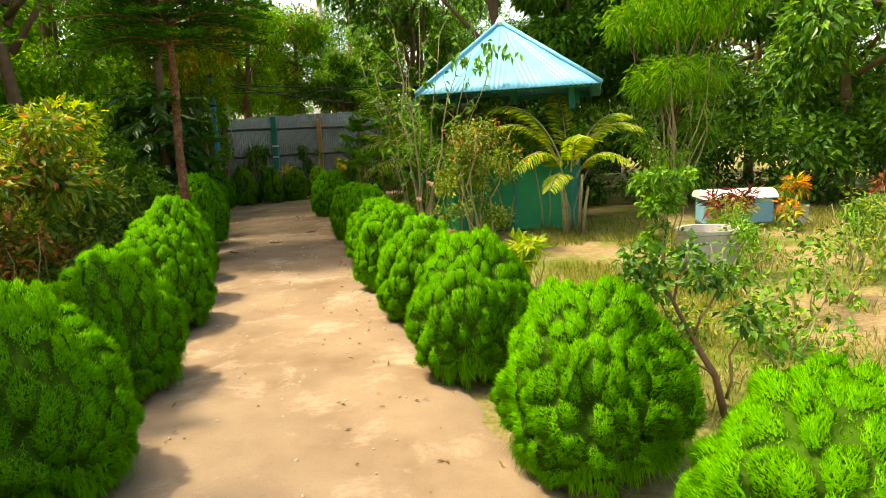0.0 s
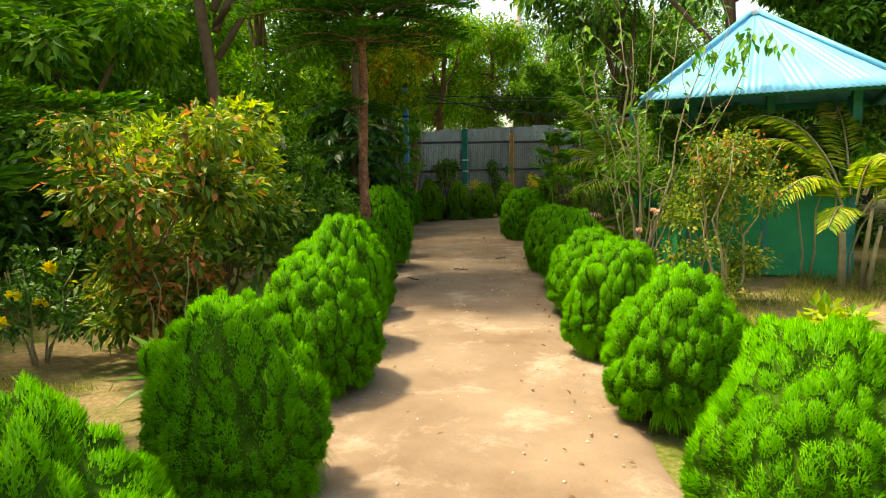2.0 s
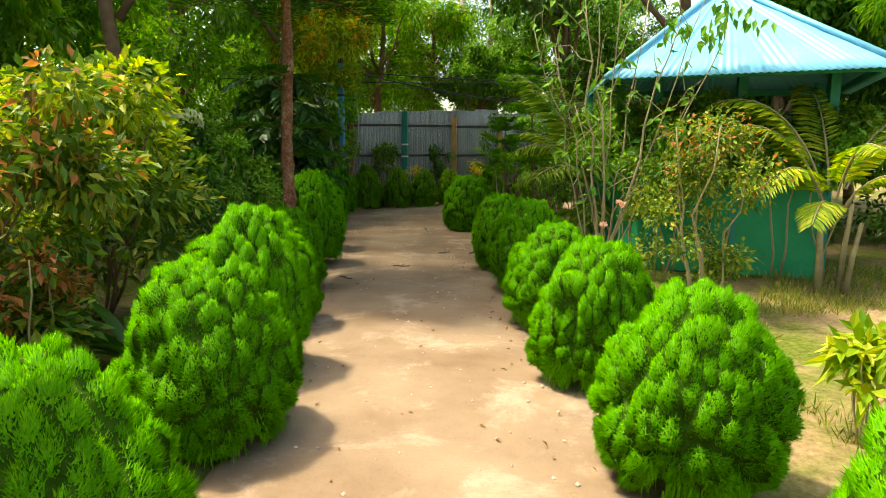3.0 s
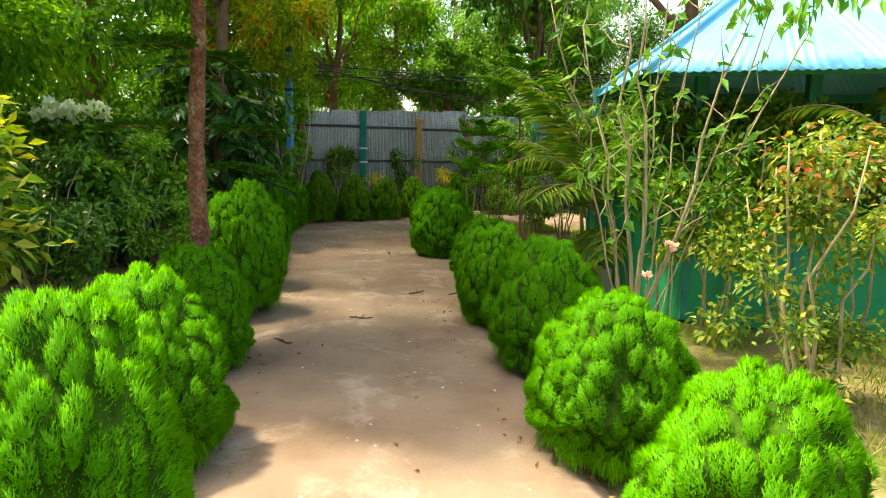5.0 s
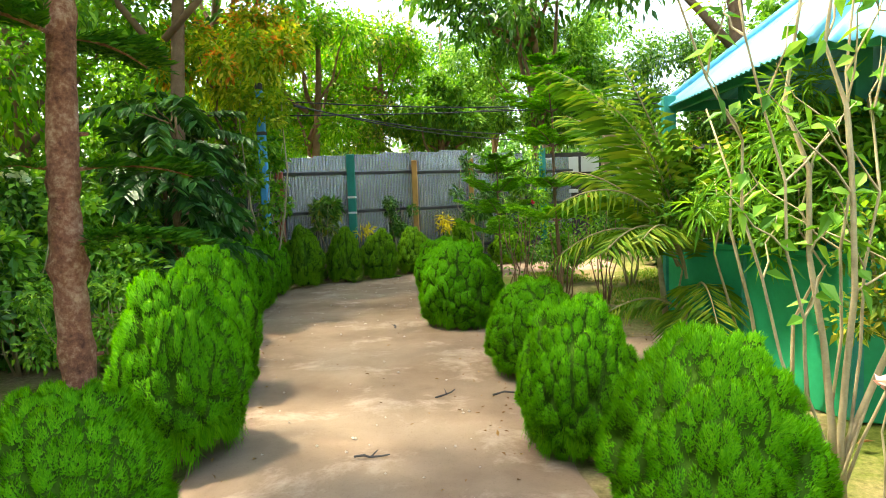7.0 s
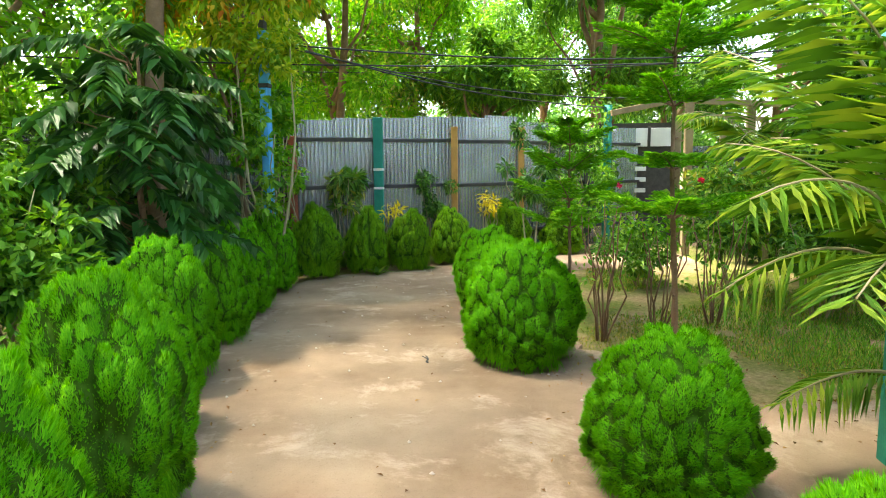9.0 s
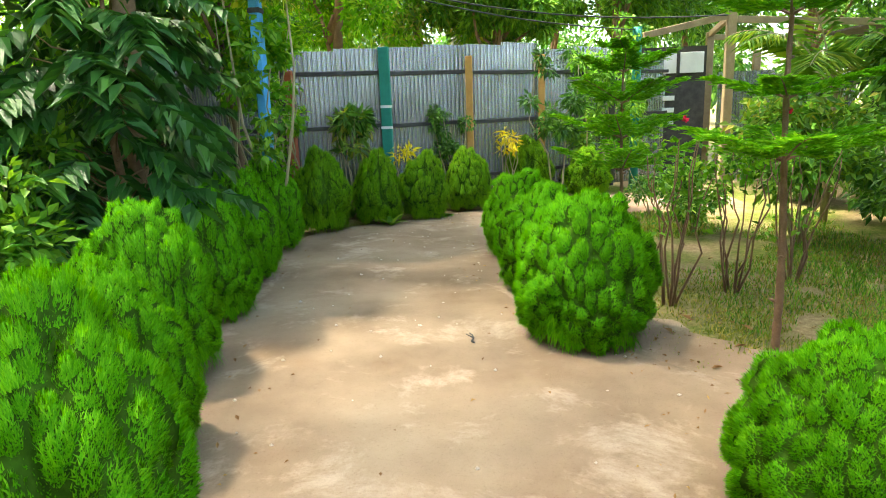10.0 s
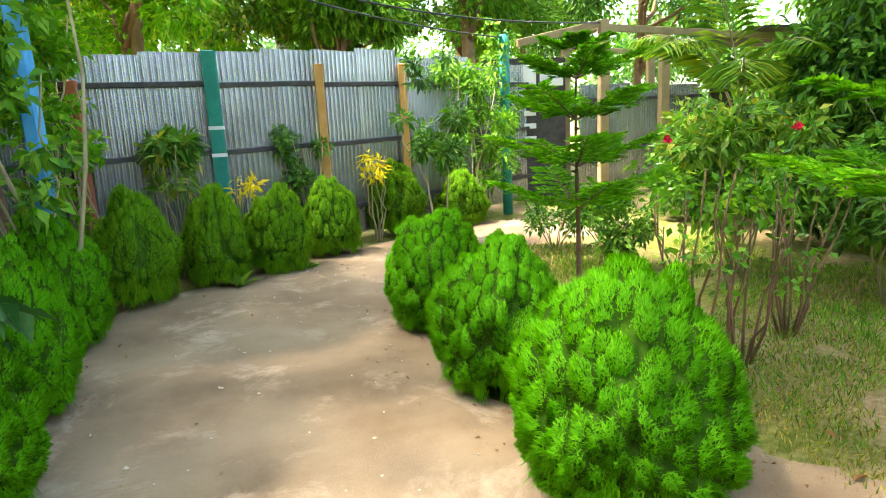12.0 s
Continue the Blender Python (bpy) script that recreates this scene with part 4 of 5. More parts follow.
big_leaf_tree(-6.5, 15.5, 3.2, 1.05, "young dark-green tree with drooping compound leaves")
big_leaf_tree(-7.8, 17.6, 3.6, 1.2, "dark-green tree with drooping compound leaves before the fence")
strap_plant(-6.1, 13.2, 14, 0.6, M_PALM, "low grey-green ferny plant in shade")
shrub("climber", -6.6, 19.75, 2.6, 0.35, M_BRIGHT, 650, 0.09, 0.055, "bright-green climber on the red post", "climbing plant", blobs=16, bare=0.1)
shrub("climber", -6.05, 17.8, 3.9, 0.55, M_GOLDLEAF, 1500, 0.1, 0.055, "yellow-green climber hanging over the blue pole's top", "climbing plant", stems=2, bare=0.74, blobs=14)
shrub("climber", -6.1, 17.75, 2.9, 0.4, M_MID, 420, 0.12, 0.07, "leafy sprays twined round the blue pole", "climbing plant", stems=2, bare=0.25)
shrub("climber", -6.6, 18.8, 3.4, 0.7, M_BRIGHT, 2600, 0.1, 0.06, "bright-green climber above the blue pole's foot", "climbing plant", blobs=18, bare=0.55)
strap_plant(-5.75, 20.2, 12, 0.5, M_YELLOW, "croton with yellow and dark leaves by the fence", "croton", 0.05, 1.3)
shrub("croton", -5.75, 20.3, 1.75, 0.35, M_YELLOW, 420, 0.2, 0.06, "croton with yellow and dark leaves by the fence", "shrub", second=M_DARK, mix=0.5, bare=0.6)
shrub("croton", -4.95, 20.6, 1.2, 0.2, M_GOLD, 90, 0.12, 0.035, "small croton with golden yellow leaves", "shrub", bare=0.7)
shrub("croton", -3.3, 21.75, 1.35, 0.24, M_GOLD, 110, 0.13, 0.035, "small croton with golden yellow leaves", "shrub", bare=0.65)
shrub("dark_shrub", -4.3, 21.45, 1.75, 0.38, M_DARK, 900, 0.09, 0.045, "dark shrub before the zinc fence", blobs=12, bare=0.4)
shrub("thin_tree", -2.55, 20.8, 2.7, 0.45, M_DARK, 1300, 0.12, 0.045, "thin young tree with dark narrow leaves", "tree", stems=2, bare=0.4)
shrub("thin_tree", -1.6, 22.9, 2.7, 0.6, M_MID, 1900, 0.12, 0.05, "slender tree before the fence's far end", "tree", stems=4, bare=0.25)
shrub("green_shrub", -1.1, 20.2, 0.7, 0.5, M_DARK, 1500, 0.07, 0.035, "low dark-green shrub beyond the path")
strap_plant(-4.95, 19.45, 12, 0.3, M_PALM, "small pale plant at the foot of the bushes", width=0.03)
strap_plant(-4.25, 20.15, 14, 0.22, M_MID, "small leafy weed at the path's end", width=0.03, up=0.6)

# right of the path
def bare_shrub():
    """Tall shrub of pale bending canes with few leaves."""
    e = empty("bare_cane_shrub", pose(-0.37, 10.3, 0), "tall pale-stemmed shrub with few leaves and pink flowers", "shrub")
    tops = [(-0.25, 0.1, 3.3), (-0.55, -0.2, 2.6), (0.15, 0.1, 3.4), (0.75, -0.15, 2.9), (1.0, -0.05, 3.1), (0.45, 0.2, 3.2), (-0.1, -0.2, 3.0), (1.25, 0.15, 2.7), (-0.8, 0.1, 2.9)]
    twigs, lp, lw = [], [], []
    for i, t in enumerate(tops):
        t = np.array(t)
        p = bent((0.04 * math.cos(i), 0.04 * math.sin(i), -0.04), t, 9, 0.035)
        r0 = 0.02 if i in (0, 3, 6) else 0.009
        v, f = tube(p, np.linspace(r0, 0.005, 9), 6)
        mesh("cane", v, f, M_TWIG, e, smooth=True)
        for j in range(6):
            k = 3 + j % 6
            b = p[min(k, 8)]
            q = b + np.array([rng.normal(0, 0.25), rng.normal(0, 0.2), 0.25 + 0.3 * rng.random()])
            twigs.append(tube(bent(b, q, 5, 0.02), np.linspace(0.006, 0.002, 5), 4))
            for s in range(5):
                lp.append(b + (q - b) * rng.random())
                lw.append(unit([rng.normal(), rng.normal(), -0.3 + rng.normal(0, 0.5)]))
    # drooping leaf sprays before the roof
    for c in ((1.05, -0.1, 2.75), (1.2, 0.05, 2.95), (0.75, 0.0, 2.85), (1.5, 0.1, 2.9)):
        for s in range(16):
            lp.append(np.array(c) + rng.normal(0, 0.07, 3))
            lw.append(unit([rng.normal(0, 0.4), rng.normal(0, 0.4), -1]))
    v, f = merge(twigs)
    tagged(mesh("twig_spray", v, f, M_TWIG, e), kind="stuff")
    n = len(lp)
    v, f = leaves(lp, lw, np.tile([0.2, -0.6, 0.7], (n, 1)) + rng.normal(0, 0.4, (n, 3)), 0.10 + 0.05 * rng.random(n), 0.06, 0.15, 0.15)
    mesh("leaves", v, f, M_MID, e)


bare_shrub()
shrub("bamboo_leaf_clump", -0.3, 11.2, 2.4, 0.5, M_MID, 800, 0.16, 0.016, "slender yellow-green cane clump beside the hut", "shrub", stems=2, bare=0.45)
for p in ((-0.2, 9.95, 0.95), (-0.15, 9.98, 0.93), (-0.36, 9.9, 0.72)):
    flower(*p, 0.034, M_PINK, "pale pink flower on a thin stem", stem=True)
shrub("golden_shrub", 0.5, 9.1, 1.85, 0.62, M_YELLOW, 5200, 0.055, 0.030, "golden and rust-leaved shrub before the hut", second=M_RUST, mix=0.06, stems=7, blobs=30, bare=0.08)
shrub("golden_shrub", 0.35, 10.7, 1.9, 0.5, M_YELLOW, 2000, 0.075, 0.035, "golden-leaved shrub against the green wall", second=M_MID, mix=0.4, stems=2, blobs=20, bare=0.4)
for x, y, h in ((0.55, 11.3, 2.3), (1.1, 11.2, 2.25), (1.75, 11.05, 2.3), (2.2, 10.95, 2.2), (0.2, 11.75, 2.2), (0.0, 12.3, 2.2), (-0.25, 12.85, 2.1)):
    shrub("wall_climber", x, y, h, 0.42, M_MID, 2400, 0.085, 0.05, "green climber on the hut's posts and rails", "climbing plant", stems=2, second=M_YELLOW, mix=0.2, bare=0.5, blobs=18)
shrub("yellow_leaf_plant", 0.8, 6.3, 0.62, 0.25, M_GOLDLEAF, 320, 0.13, 0.05, "small plant with yellow leaves on dry grass", "plant", bare=0.5)
shrub("leafy_shrub", 2.44, 7.1, 1.25, 0.36, M_MID, 1700, 0.07, 0.04, "upright leafy green shrub on the lawn", bare=0.25)



def pomelo(x, y, z):
    """A green citrus fruit, slightly pear-shaped, on a short stalk."""
    e = empty("citrus_fruit", pose(x, y, z), "round olive-green citrus fruit hanging in the shrub", "fruit")
    bm = bmesh.new()
    bmesh.ops.create_uvsphere(bm, u_segments=18, v_segments=12, radius=0.055)
    for q in bm.verts:
        q.co.xy *= 1 - 0.9 * max(0, q.co.z)
        q.co += 0.002 * Vector((noise.noise(q.co * 60), noise.noise(q.co * 55), 0))
    part("peel", bm, M_PEEL, e)
    v, f = tube([(0, 0, 0.05), (0.005, 0, 0.09), (0.0, 0.01, 0.16)], [0.004, 0.003, 0.003], 5)
    mesh("stalk", v, f, M_BARK, e)


pomelo(2.3, 6.85, 0.48)


def twisted_tree():
    e = empty("small_twisted_tree", pose(1.5, 3.42, 0), "small tree with a leaning twisted stem and sparse leaves", "tree")
    chunks = [tube([(0, 0, -0.04), (-0.05, 0.02, 0.2), (-0.17, 0.05, 0.42), (-0.26, 0.1, 0.62), (-0.34, 0.12, 0.8)], [0.022, 0.02, 0.016, 0.011, 0.006], 7)]
    tips = []
    for a, b in (((-0.05, 0.02, 0.2), (-0.3, 0, 0.42)), ((-0.17, 0.05, 0.42), (0.05, 0.15, 0.72)), ((-0.17, 0.05, 0.42), (-0.42, 0, 0.72)), ((-0.26, 0.1, 0.62), (-0.15, 0.2, 0.88)), ((-0.26, 0.1, 0.62), (-0.5, 0.1, 0.86)), ((0, 0, 0.08), (0.15, 0.1, 0.5))):
        chunks.append(tube(bent(a, b, 5, 0.02), np.linspace(0.01, 0.003, 5), 5))
        tips.append(b)
    v, f = merge(chunks)
    mesh("trunk", v, f, M_BARK, e, smooth=True)
    tips += [(-0.34, 0.12, 0.85), (-0.4, 0.1, 0.75), (-0.1, 0.12, 0.75)]
    v, f = cloud(tips, [0.13] * len(tips), 900, 0.05, 0.03, 0.1, 0.1)
    mesh("foliage", v, f, M_DARK, e)


twisted_tree()


def planter(x, y, r, h):
    e = empty("concrete_planter", pose(x, y, 0), "round whitewashed concrete planter on the lawn", "planter")
    bm = bmesh.new()
    prof = [(r * 0.9, 0), (r * 0.95, h * 0.5), (r, h * 0.9), (r * 1.04, h * 0.92), (r * 1.04, h), (r * 0.88, h), (r * 0.86, h * 0.6), (0.001, h * 0.6)]
    n = 28
    rings = [[bm.verts.new((q * math.cos(2 * math.pi * k / n), q * math.sin(2 * math.pi * k / n), z)) for k in range(n)] for q, z in prof]
    for a, b in zip(rings, rings[1:]):
        for k in range(n):
            bm.faces.new((a[k], a[(k + 1) % n], b[(k + 1) % n], b[k]))
    part("pot", bm, M_CONCRETE, e)


planter(2.98, 7.25, 0.33, 0.45)
planter(5.55, 10.2, 0.24, 0.3)


def chest():
    e = empty("blue_chest", pose(4.75, 10.5, 0, 0, 0, -8), "pale-blue chest with a domed white lid", "chest")
    part("body", block((1.05, 0.6, 0.42), (0, 0, 0.24), 0.03), M_PALEBLUE, e)
    bm = bmesh.new()
    n = 10
    prof = [(0.36 * math.cos(math.pi * k / n), 0.45 + 0.13 * math.sin(math.pi * k / n)) for k in range(n + 1)]
    rows = [[bm.verts.new((x, p, z)) for p, z in prof] for x in (-0.57, -0.54, 0.54, 0.57)]
    for a, b in zip(rows, rows[1:]):
        for k in range(n):
            bm.faces.new((a[k], a[k + 1], b[k + 1], b[k]))
        bm.faces.new((a[0], b[0], b[n], a[n]))
    bm.faces.new(rows[0])
    bm.faces.new(rows[-1][::-1])
    part("lid", bm, M_WHITEPAINT, e, "domed white lid")
    for x in (-0.5, 0.5):
        part("foot", block((0.08, 0.5, 0.06), (x, 0, 0.02), 0.01), M_RAIL, e)


chest()
shrub("cordyline", 4.15, 9.8, 0.65, 0.2, M_REDLEAF, 110, 0.2, 0.045, "dark red cordyline beside the chest", "plant", bare=0.5, droop=0.1)
shrub("cordyline", 4.6, 9.9, 0.6, 0.18, M_REDLEAF, 100, 0.2, 0.045, "dark red cordyline beside the chest", "plant", bare=0.5)
shrub("cordyline", 6.9, 9.9, 0.8, 0.25, M_REDLEAF, 110, 0.2, 0.045, "dark red cordyline on the lawn", "plant", bare=0.5)
shrub("croton", 5.55, 10.2, 0.72, 0.28, M_YELLOW, 200, 0.16, 0.05, "orange and yellow croton in a planter", "shrub", bare=0.5, second=M_ORANGE, mix=0.45)
shrub("croton", 5.2, 9.6, 0.45, 0.2, M_YELLOW, 130, 0.14, 0.045, "orange and yellow croton on the lawn", "shrub", bare=0.4, second=M_ORANGE, mix=0.4)
for i, (x, y, h) in enumerate(((2.3, 4.4, 0.45), (2.9, 5.1, 0.6), (3.5, 5.6, 0.7), (2.6, 6.0, 0.5), (4.2, 6.3, 0.8), (3.3, 6.7, 0.6), (4.9, 7.2, 0.8), (2.0, 3.7, 0.5), (1.7, 4.9, 0.35))):
    shrub("lawn_weed", x, y, h, 0.4, M_MID if i % 2 else M_YELLOW, 340, 0.06, 0.03, "sparse weedy bush on the dry lawn", "plant", bare=0.15, blobs=12)
for i in range(7):
    shrub("lawn_weed", 3.4 + 0.55 * i + 0.2 * math.sin(i * 5), 7.6 + 0.9 * math.sin(i * 2.1), 0.55 + 0.1 * (i % 3), 0.3, M_GRASS if i % 2 else M_MID, 420, 0.12, 0.022, "loose weedy plant on the dry lawn", "plant")
shrub("rose_bush", -1.75, 15.85, 1.45, 0.42, M_MID, 240, 0.06, 0.042, "thorny rose bush with sparse pale leaves", second=M_BRIGHT, mix=0.4, stems=9, bare=0.3, blobs=14, stem_mat=M_BARK)
shrub("rose_bush", -1.15, 16.2, 1.35, 0.4, M_MID, 200, 0.06, 0.042, "thorny rose bush with sparse pale leaves", second=M_BRIGHT, mix=0.4, stems=8, bare=0.3, blobs=13, stem_mat=M_BARK)
shrub("rose_bush", -0.5, 16.6, 1.5, 0.45, M_MID, 220, 0.06, 0.042, "thorny rose bush with sparse pale leaves", second=M_BRIGHT, stems=8, bare=0.3, blobs=13, stem_mat=M_BARK)
flower(-1.53, 16.55, 1.5, 0.028, M_ROSE, "crimson rose with white tips")
flower(-0.75, 16.3, 1.55, 0.028, M_ROSE, "pink rose on the thorny bush")
shrub("green_shrub", 0.7, 16.9, 1.5, 0.6, M_DARK, 2200, 0.1, 0.05, "leafy green shrub near the palms", blobs=18, second=M_MID)
shrub("green_shrub", 0.2, 18.3, 1.7, 0.8, M_MID, 3000, 0.12, 0.055, "leafy green shrub before the shed", blobs=18, second=M_YELLOW, mix=0.2)
shrub("green_shrub", 1.9, 17.6, 2.2, 1.0, M_DARK, 3800, 0.12, 0.06, "dense dark-green shrub near the shed", blobs=22)
shrub("green_shrub", -0.9, 18.9, 0.9, 0.5, M_MID, 1500, 0.08, 0.045, "low green shrub among the roses")

# ---- trees ----
def tree(x, y, h, crown_r, crown_z, mat, count, length, width, label, trunk_r=0.14, blobs=26, flat=0.75, second=None, mix=0.25, limbs=7, bark=M_BARK, droop=0.2, name="tree", shift=(0, 0)):
    e = empty(name, pose(x, y, 0), label, "tree")
    chunks = [tube(bent((0, 0, -0.1), (rng.normal(0, 0.2), rng.normal(0, 0.2), h * 0.75), 8, 0.06), np.linspace(trunk_r, trunk_r * 0.4, 8), 9)]
    centres, radii = [], []
    for i in range(blobs):
        d = sphere_dirs(1)[0]
        q = crown_r * (0.45 + 0.5 * rng.random())
        c = np.array([shift[0] + d[0] * q, shift[1] + d[1] * q, crown_z + d[2] * q * flat])
        c[2] = max(c[2], 0.4)
        centres.append(c)
        radii.append(crown_r * (0.2 + 0.16 * rng.random()))
        if i < limbs:
            chunks.append(tube(bent((0, 0, h * (0.3 + 0.3 * rng.random())), c, 6, 0.08), np.linspace(trunk_r * 0.45, 0.015, 6), 6))
    v, f = merge(chunks)
    mesh("trunk", v, f, bark, e, smooth=True)
    n2 = int(count * mix) if second else 0
    v, f = cloud(centres, radii, count - n2, length, width, droop, 0.25)
    mesh("crown", v, f, mat, e)
    if second:
        v, f = cloud(centres[::3], [r * 1.1 for r in radii[::3]], n2, length, width, droop, 0.6)
        mesh("young_leaves", v, f, second, e)
    return e


LAB_D, LAB_M = "tall dense dark-green broadleaf tree", "tall leafy mango-like tree with hanging narrow leaves"
# tall trees added to shade the far half of the path, crowns mostly out of view
for x, y, h, r, cz in ((-7.5, 11.9, 11, 4.3, 8.4), (-7.2, 16.9, 12.5, 4.9, 9.2), (-7.9, 20.9, 12, 4.2, 8.8)):
    tree(x, y, h, r, cz, M_DARK, int(320 * r * r), 0.24, 0.12, "tall broad dark-green tree added to shade the far path", second=M_MID, mix=0.2, blobs=64, flat=0.8, limbs=9)
# stands behind the shed; its crown, out of view, is added to block the sun
tree(-0.9, 26.4, 10.5, 4.0, 8.4, M_DARK, 10000, 0.26, 0.13, "large tree with a bare grey-brown trunk, unseen crown added to shade the shed", second=M_MID, mix=0.2, blobs=32, flat=0.6, limbs=8, trunk_r=0.17)
# never in view: added only to darken the first bushes on the left
tree(-4.5, 0.9, 8.5, 2.0, 6.0, M_DARK, 15000, 0.24, 0.12, "unseen leafy tree added to shade the first bushes", blobs=28, flat=0.7)
# unseen tree added for shade; crown shifted so its shadow covers the right lawn
tree(1.7, 17.4, 11.0, 4.4, 8.6, M_DARK, 13000, 0.24, 0.12, "tall broad-crowned tree added behind the hut to shade the lawn", second=M_MID, mix=0.2, blobs=60, flat=0.5, limbs=8, trunk_r=0.16, shift=(-2.4, -0.4))
# wood along the left
for x, y, h, r, cz in ((-9.0, 5.5, 7.5, 2.6, 3.6), (-10.5, 9.0, 8.5, 3.0, 4.2), (-10.4, 12.2, 8, 2.5, 4.2), (-8.0, 9.0, 5, 1.7, 2.4), (-11.5, 13.5, 8.5, 2.8, 3.4), (-9.6, 16.8, 8, 2.7, 4.6), (-8.0, 2.0, 7, 2.4, 3.2), (-12.5, 4.5, 8, 3.0, 4.0), (-12, 19.5, 8, 2.8, 4.4)):
    tree(x, y, h, r, cz, M_MID, 13000, 0.17, 0.08, LAB_D, second=M_BRIGHT, mix=0.5, blobs=34, flat=1.15, limbs=9)
# behind the fence
for x, y, h, r, cz, mat in ((-10.0, 23.5, 8.5, 2.6, 4.8, M_BRIGHT), (-7.2, 24.4, 9, 2.4, 5.2, M_BRIGHT), (-5.6, 26.4, 8.5, 2.3, 5.0, M_BRIGHT), (-3.6, 25.4, 5.8, 1.4, 4.0, M_MID), (-0.6, 28.0, 8.5, 2.2, 5.2, M_MID), (-2.2, 31.5, 10.0, 2.3, 6.2, M_MID), (0.6, 35.0, 12.0, 2.6, 7.6, M_MID), (-4.6, 36, 12.5, 3.4, 7.0, M_DARK), (1.6, 31.0, 8.0, 2.6, 4.8, M_DARK), (-8.5, 29, 9, 3, 5.5, M_DARK), (-12.5, 28, 9, 3, 5, M_DARK), (4.5, 29.5, 8.5, 2.8, 5.0, M_DARK)):
    tree(x, y, h, r, cz, mat, 14000, 0.16, 0.065, LAB_M, second=M_YELLOW if mat is M_BRIGHT else M_MID, mix=0.25, blobs=28, flat=1.0, limbs=8, droop=0.15)
tree(-6.9, 18.7, 5.6, 1.5, 4.2, M_GOLDLEAF, 7500, 0.13, 0.055, "light-green tree with orange flower sprays", second=M_ORANGE, mix=0.12, blobs=20, trunk_r=0.07)
# right side and behind the hut
for x, y, h, r, cz, mat in ((8.5, 13.5, 7.5, 2.6, 3.6, M_DARK), (11.0, 10.5, 8, 3.0, 4.0, M_DARK), (5.8, 17.0, 8.0, 2.6, 4.4, M_DARK), (8.8, 18.5, 9, 3.2, 4.6, M_DARK), (4.6, 20.5, 7.5, 2.3, 4.2, M_DARK), (7.5, 23.5, 8, 2.8, 4.4, M_DARK), (12.5, 15.5, 9, 3.2, 4.5, M_DARK), (3.4, 16.6, 6.5, 1.5, 4.6, M_MID)):
    tree(x, y, h, r, cz, mat, 10000, 0.19, 0.085, LAB_D, second=M_MID, mix=0.45, blobs=32, flat=1.1, limbs=9)
tree(2.5, 18.5, 5.2, 1.7, 2.9, M_DARK, 9500, 0.14, 0.06, "low dense dark-green tree beside the shed", second=M_MID, mix=0.25, blobs=30, flat=1.2, limbs=8, trunk_r=0.09)
tree(4.7, 12.9, 4.3, 1.6, 3.9, M_BRIGHT, 5200, 0.13, 0.045, "light-green feathery tree with a spreading top", blobs=22, flat=0.35, trunk_r=0.05, droop=0.3)
shrub("bamboo_leaf_clump", 4.5, 12.4, 3.2, 0.95, M_MID, 4200, 0.18, 0.02, "tall bamboo-like clump of slender leafy canes", "shrub", stems=16, bare=0.15, second=M_BRIGHT, mix=0.4, blobs=26, droop=0.3)
# undergrowth that closes the view under the trees
for x, y, h, r in ((-8.2, 4.0, 2.0, 1.3), (-8.6, 6.6, 2.2, 1.4), (-7.6, 8.2, 2.2, 1.3), (-9.2, 10.6, 2.4, 1.5), (-8.8, 17.2, 2.4, 1.4), (5.0, 14.2, 2.0, 1.3), (7.2, 13.2, 1.8, 1.4), (9.4, 12.2, 2.0, 1.5), (3.0, 15.0, 2.0, 1.2), (6.6, 15.6, 2.6, 1.6), (11.5, 12.8, 2.4, 1.6), (3.4, 19.5, 2.2, 1.3), (9.6, 15.2, 2.6, 1.6), (-6.9, 13.0, 1.5, 0.7)):
    shrub("undergrowth_shrub", x, y, h, r, M_DARK, 3600, 0.15, 0.075, "dense dark-green undergrowth shrub beneath the trees", blobs=24, bare=0.08, second=M_MID, mix=0.25)
for x, y, h, r in ((2.3, 19.3, 2.3, 1.1), (1.7, 21.3, 1.5, 0.9), (3.3, 21.6, 2.4, 1.2), (2.6, 16.4, 2.2, 1.0), (5.2, 22.6, 3.0, 1.5)):
    shrub("undergrowth_shrub", x, y, h, r, M_DARK, 3400, 0.14, 0.07, "dense dark-green undergrowth shrub beneath the trees", blobs=24, bare=0.05, second=M_MID, mix=0.2)
# far wood on the horizon
def far_wood():
    chunks = []
    for i in range(26):
        a = radians(-62 + 124 * i / 25 + rng.normal(0, 1.5))
        d = 44 + 10 * rng.random()
        hgt = 6 + 3.5 * rng.random()
        c = np.array([-3 + d * math.sin(a), 8 + d * math.cos(a), 0])
        blobs = [c + np.array([rng.normal(0, 1.8), rng.normal(0, 1.5), hgt * (0.2 + 0.7 * rng.random())]) for k in range(12)]
        chunks.append(cloud(blobs, [1.7] * 12, 1500, 0.5, 0.28, 0.2, 0.3))
    v, f = merge(chunks)
    tagged(mesh("far_wood", v, f, M_DARK), "distant dark-green wood on the horizon", "wood", kind="stuff")


far_wood()

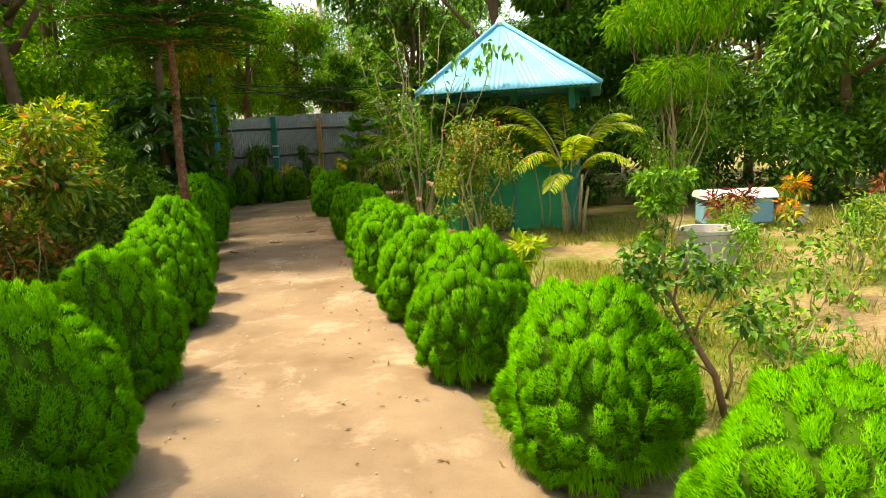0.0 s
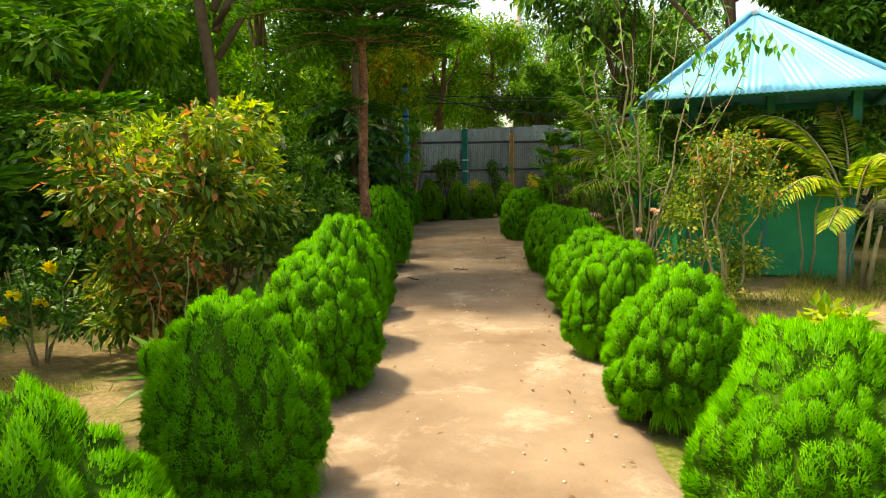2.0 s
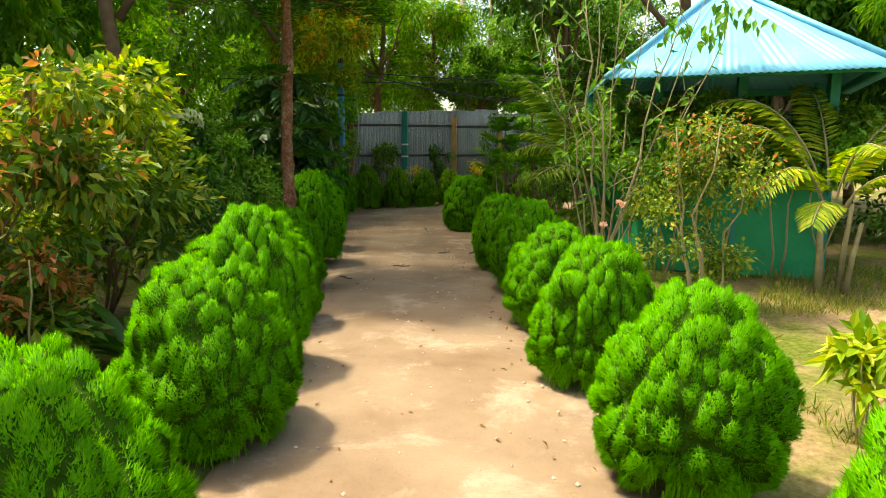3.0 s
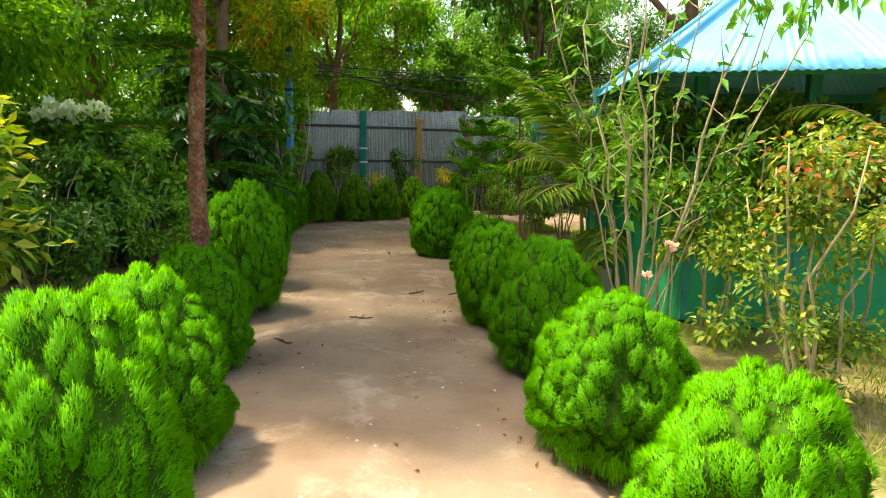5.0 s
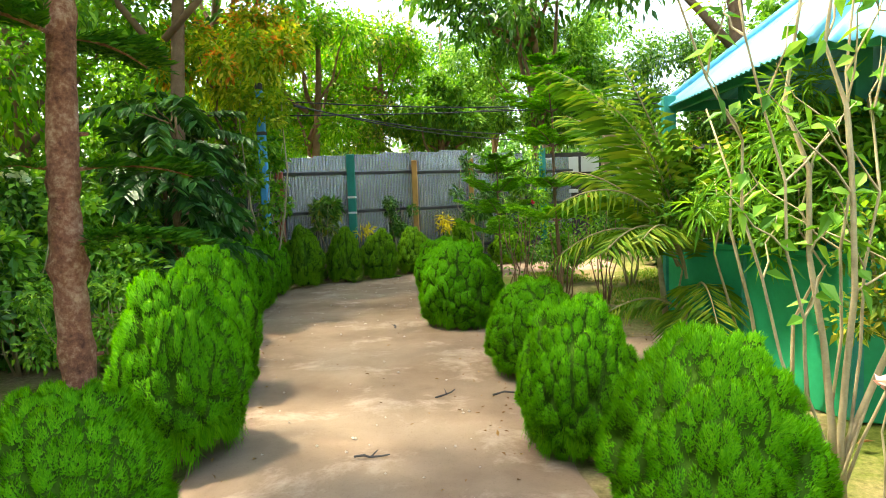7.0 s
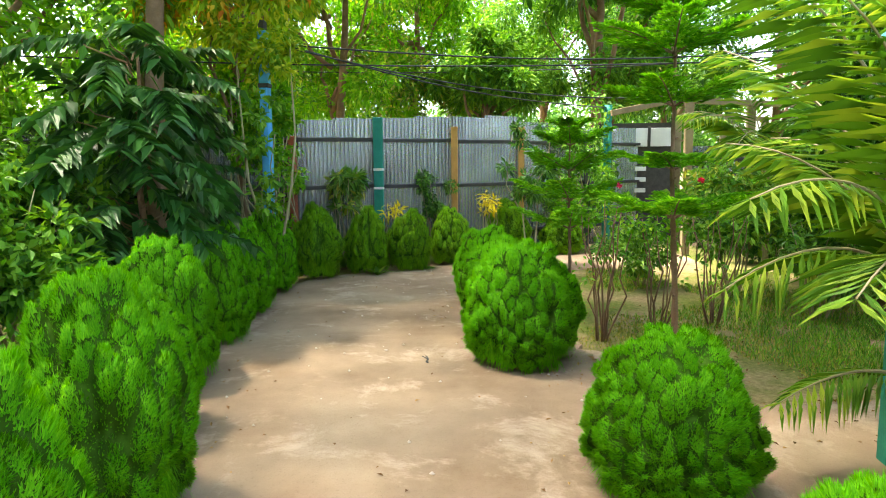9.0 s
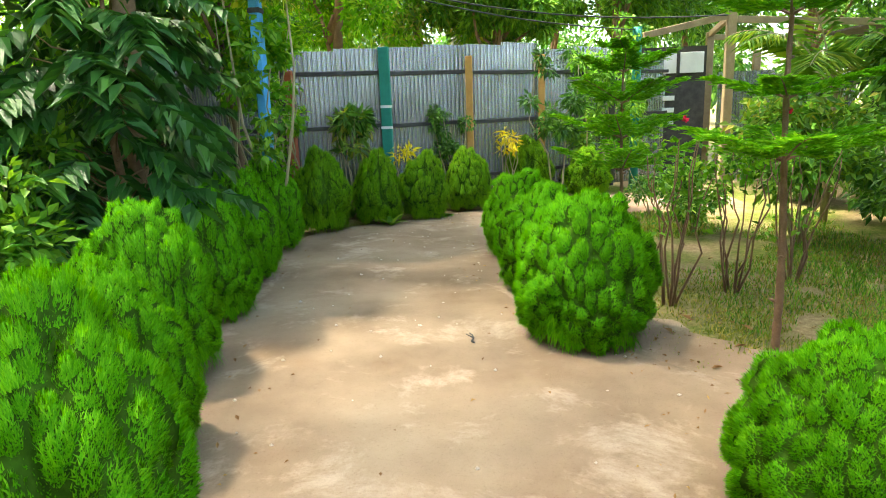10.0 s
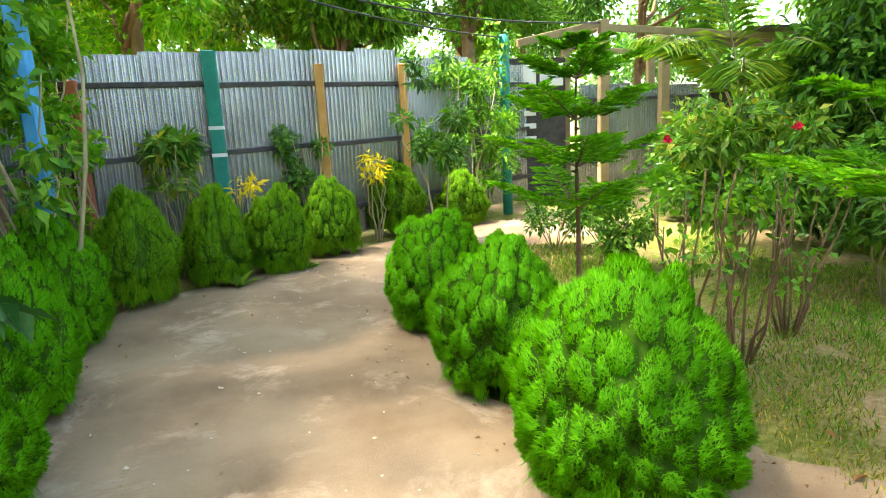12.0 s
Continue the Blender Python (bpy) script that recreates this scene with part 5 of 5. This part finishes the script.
# ---- grass and litter ----
def grass(areas, label, mat=M_GRASS):
    chunks = []
    for x0, x1, y0, y1, n, h in areas:
        p = np.stack([rng.uniform(x0, x1, n), rng.uniform(y0, y1, n), np.full(n, -0.02)], 1)
        keep = np.array([noise.noise((a[0] * 0.8, a[1] * 0.8, 0.5)) + 0.35 * noise.noise((a[0] * 3, a[1] * 3, 1)) > -0.05 for a in p])
        p = p[keep]
        k = len(p)
        way = unit(rng.normal(0, 0.45, (k, 3)) + [0, 0, 1])
        chunks.append(leaves(p, way, rng.normal(size=(k, 3)), h * (0.5 + rng.random(k)), 0.009, 0.1))
    v, f = merge(chunks)
    tagged(mesh("grass", v, f, mat), label, "grass", kind="stuff")


grass([(1.3, 8.5, 3.0, 12.0, 42000, 0.10), (0.6, 3.5, 4.8, 9.8, 9000, 0.09), (-6.0, -2.7, 2.0, 5.4, 16000, 0.05), (-9, -5.5, 3, 9, 2500, 0.06)], "sparse dry grass on the sandy earth")
grass([(-1.4, 3.5, 15.0, 20.5, 16000, 0.07), (-0.2, 3.5, 14.6, 17.0, 6000, 0.10)], "sparse green grass among the roses", M_MID)
grass([(-1.6, 3.5, 14.6, 20.5, 30000, 0.05), (-2.1, 0.5, 14.2, 16.5, 5000, 0.035)], "short olive grass and moss on shaded earth")


def litter():
    for i, (x, y, s) in enumerate(((-2.82, 10.75, 0.11), (-2.47, 12.0, 0.12), (-3.34, 14.78, 0.09), (-3.27, 9.9, 0.1))):
        e = empty("fallen_twig", pose(x, y, 0.03, 0, 0, i * 50), "small dark fallen twig on the path", "twig", "fallen twigs")
        chunks = [tube(bent((-s, 0, 0.008), (s, 0.02, 0.014), 5, 0.012), [0.007, 0.008, 0.007, 0.006, 0.004], 5), tube([(0, 0, 0.01), (0.03, 0.05, 0.03)], [0.006, 0.003], 5)]
        v, f = merge(chunks)
        mesh("stick", v, f, M_RAIL, e)
    v, f = tube(bent((-2.1, 11.95, 0.04), (-1.75, 12.1, 0.05), 5, 0.01), 0.008, 5)
    tagged(mesh("fallen_twig", v, f, M_RAIL), "long dark fallen twig under the bush", "twig", "fallen twigs")
    spots = [(-1.80, 14.37), (-1.33, 15.1), (-1.0, 14.2), (-1.55, 14.75), (-1.9, 15.0), (-0.8, 15.0), (-1.25, 13.9), (-1.7, 15.3), (-0.95, 8.0), (-5.6, 6.5), (-5.0, 6.9), (0.5, 10.6), (0.1, 11.0), (-0.4, 11.2), (-5.9, 5.1)]
    for i, (x, y) in enumerate(spots):
        t = np.array([[math.cos(i * 2.1), math.sin(i * 2.1), 0.15]])
        s = 0.055 + 0.03 * ((i * 7) % 5) / 5
        a = leaves([(x, y, 0.012)], t, np.array([[0, 0, 1.0]]), s * 1.4, s * 0.7, 0.3)
        b = leaves([(x + 0.02, y, 0.02)], t * [1, -1, 1], np.array([[0, 0.2, 1.0]]), s, s * 0.5, 0.35)
        v, f = merge([a, b])
        tagged(mesh("dead_leaf", v, f, M_DRY), "curled brown dead leaf on the ground", "leaf", "dead leaves")


litter()


# side path of cement with a pale broken edge
patch("side_path", [(-2.7, 13.5), (-2.4, 12.7), (-1.7, 12.3), (-0.5, 12.3), (1.5, 13.1), (1.5, 14.6), (-0.9, 14.05), (-1.6, 13.9)], 0.002, M_PATH, "narrow cement side path towards the hut", "path")

patch("sand_strip", [(-2.75, 13.6), (-1.6, 13.94), (-1.1, 14.05), (-1.2, 14.5), (-1.7, 14.95), (-2.0, 15.6), (-2.3, 16.4), (-2.7, 16.4)],
      0.006, M_PATH, "pale sandy strip of bare earth beside the path", "earth", 0.16)


def debris():
    """Crumbs of dry leaf and small stones along the path's sides."""
    n = 560
    a, b = sample(LEFT, 400), sample(RIGHT, 400)
    i = rng.integers(30, 390, n)
    u = np.where(rng.random(n) < 0.3, rng.random(n), np.where(rng.random(n) < 0.35, rng.normal(0.02, 0.05, n), rng.normal(1.0, 0.10, n)))
    xy = a[i] + (b[i] - a[i]) * u[:, None]
    p = np.concatenate([xy, np.full((n, 1), 0.024)], 1)
    extra = np.stack([rng.uniform(-2.3, 0.5, 500), rng.uniform(13.3, 17.5, 500), np.full(500, 0.004)], 1)
    p = np.concatenate([p, extra])
    n = len(p)
    way = unit(np.concatenate([rng.normal(size=(n, 2)), np.full((n, 1), 0.25)], 1))
    v, f = leaves(p, way, np.tile([0, 0, 1.0], (n, 1)), 0.02 + 0.03 * rng.random(n), 0.012 + 0.012 * rng.random(n), 0.35)
    tagged(mesh("leaf_litter", v, f, M_DRY), "scattered crumbs of dry brown leaf", "leaf litter", kind="stuff")
    k = 260
    i = rng.integers(20, 390, k)
    xy = a[i] + (b[i] - a[i]) * rng.random(k)[:, None]
    vs, fs = [], []
    for q in range(k):
        r = 0.006 + 0.009 * rng.random()
        c = np.array([*xy[q], 0.026])
        o = len(vs)
        for s in ((1, 0, 0), (0, 1, 0), (-1, 0, 0), (0, -1, 0), (0, 0, 0.8), (0, 0, -1)):
            vs.append(c + np.array(s) * r * (0.7 + 0.6 * rng.random(3)))
        for t in range(4):
            fs += [(o + t, o + (t + 1) % 4, o + 4), (o + (t + 1) % 4, o + t, o + 5)]
    tagged(mesh("pebbles", vs, fs, M_CEMENT), "small pale pebbles on the path", "pebbles", kind="stuff")


debris()
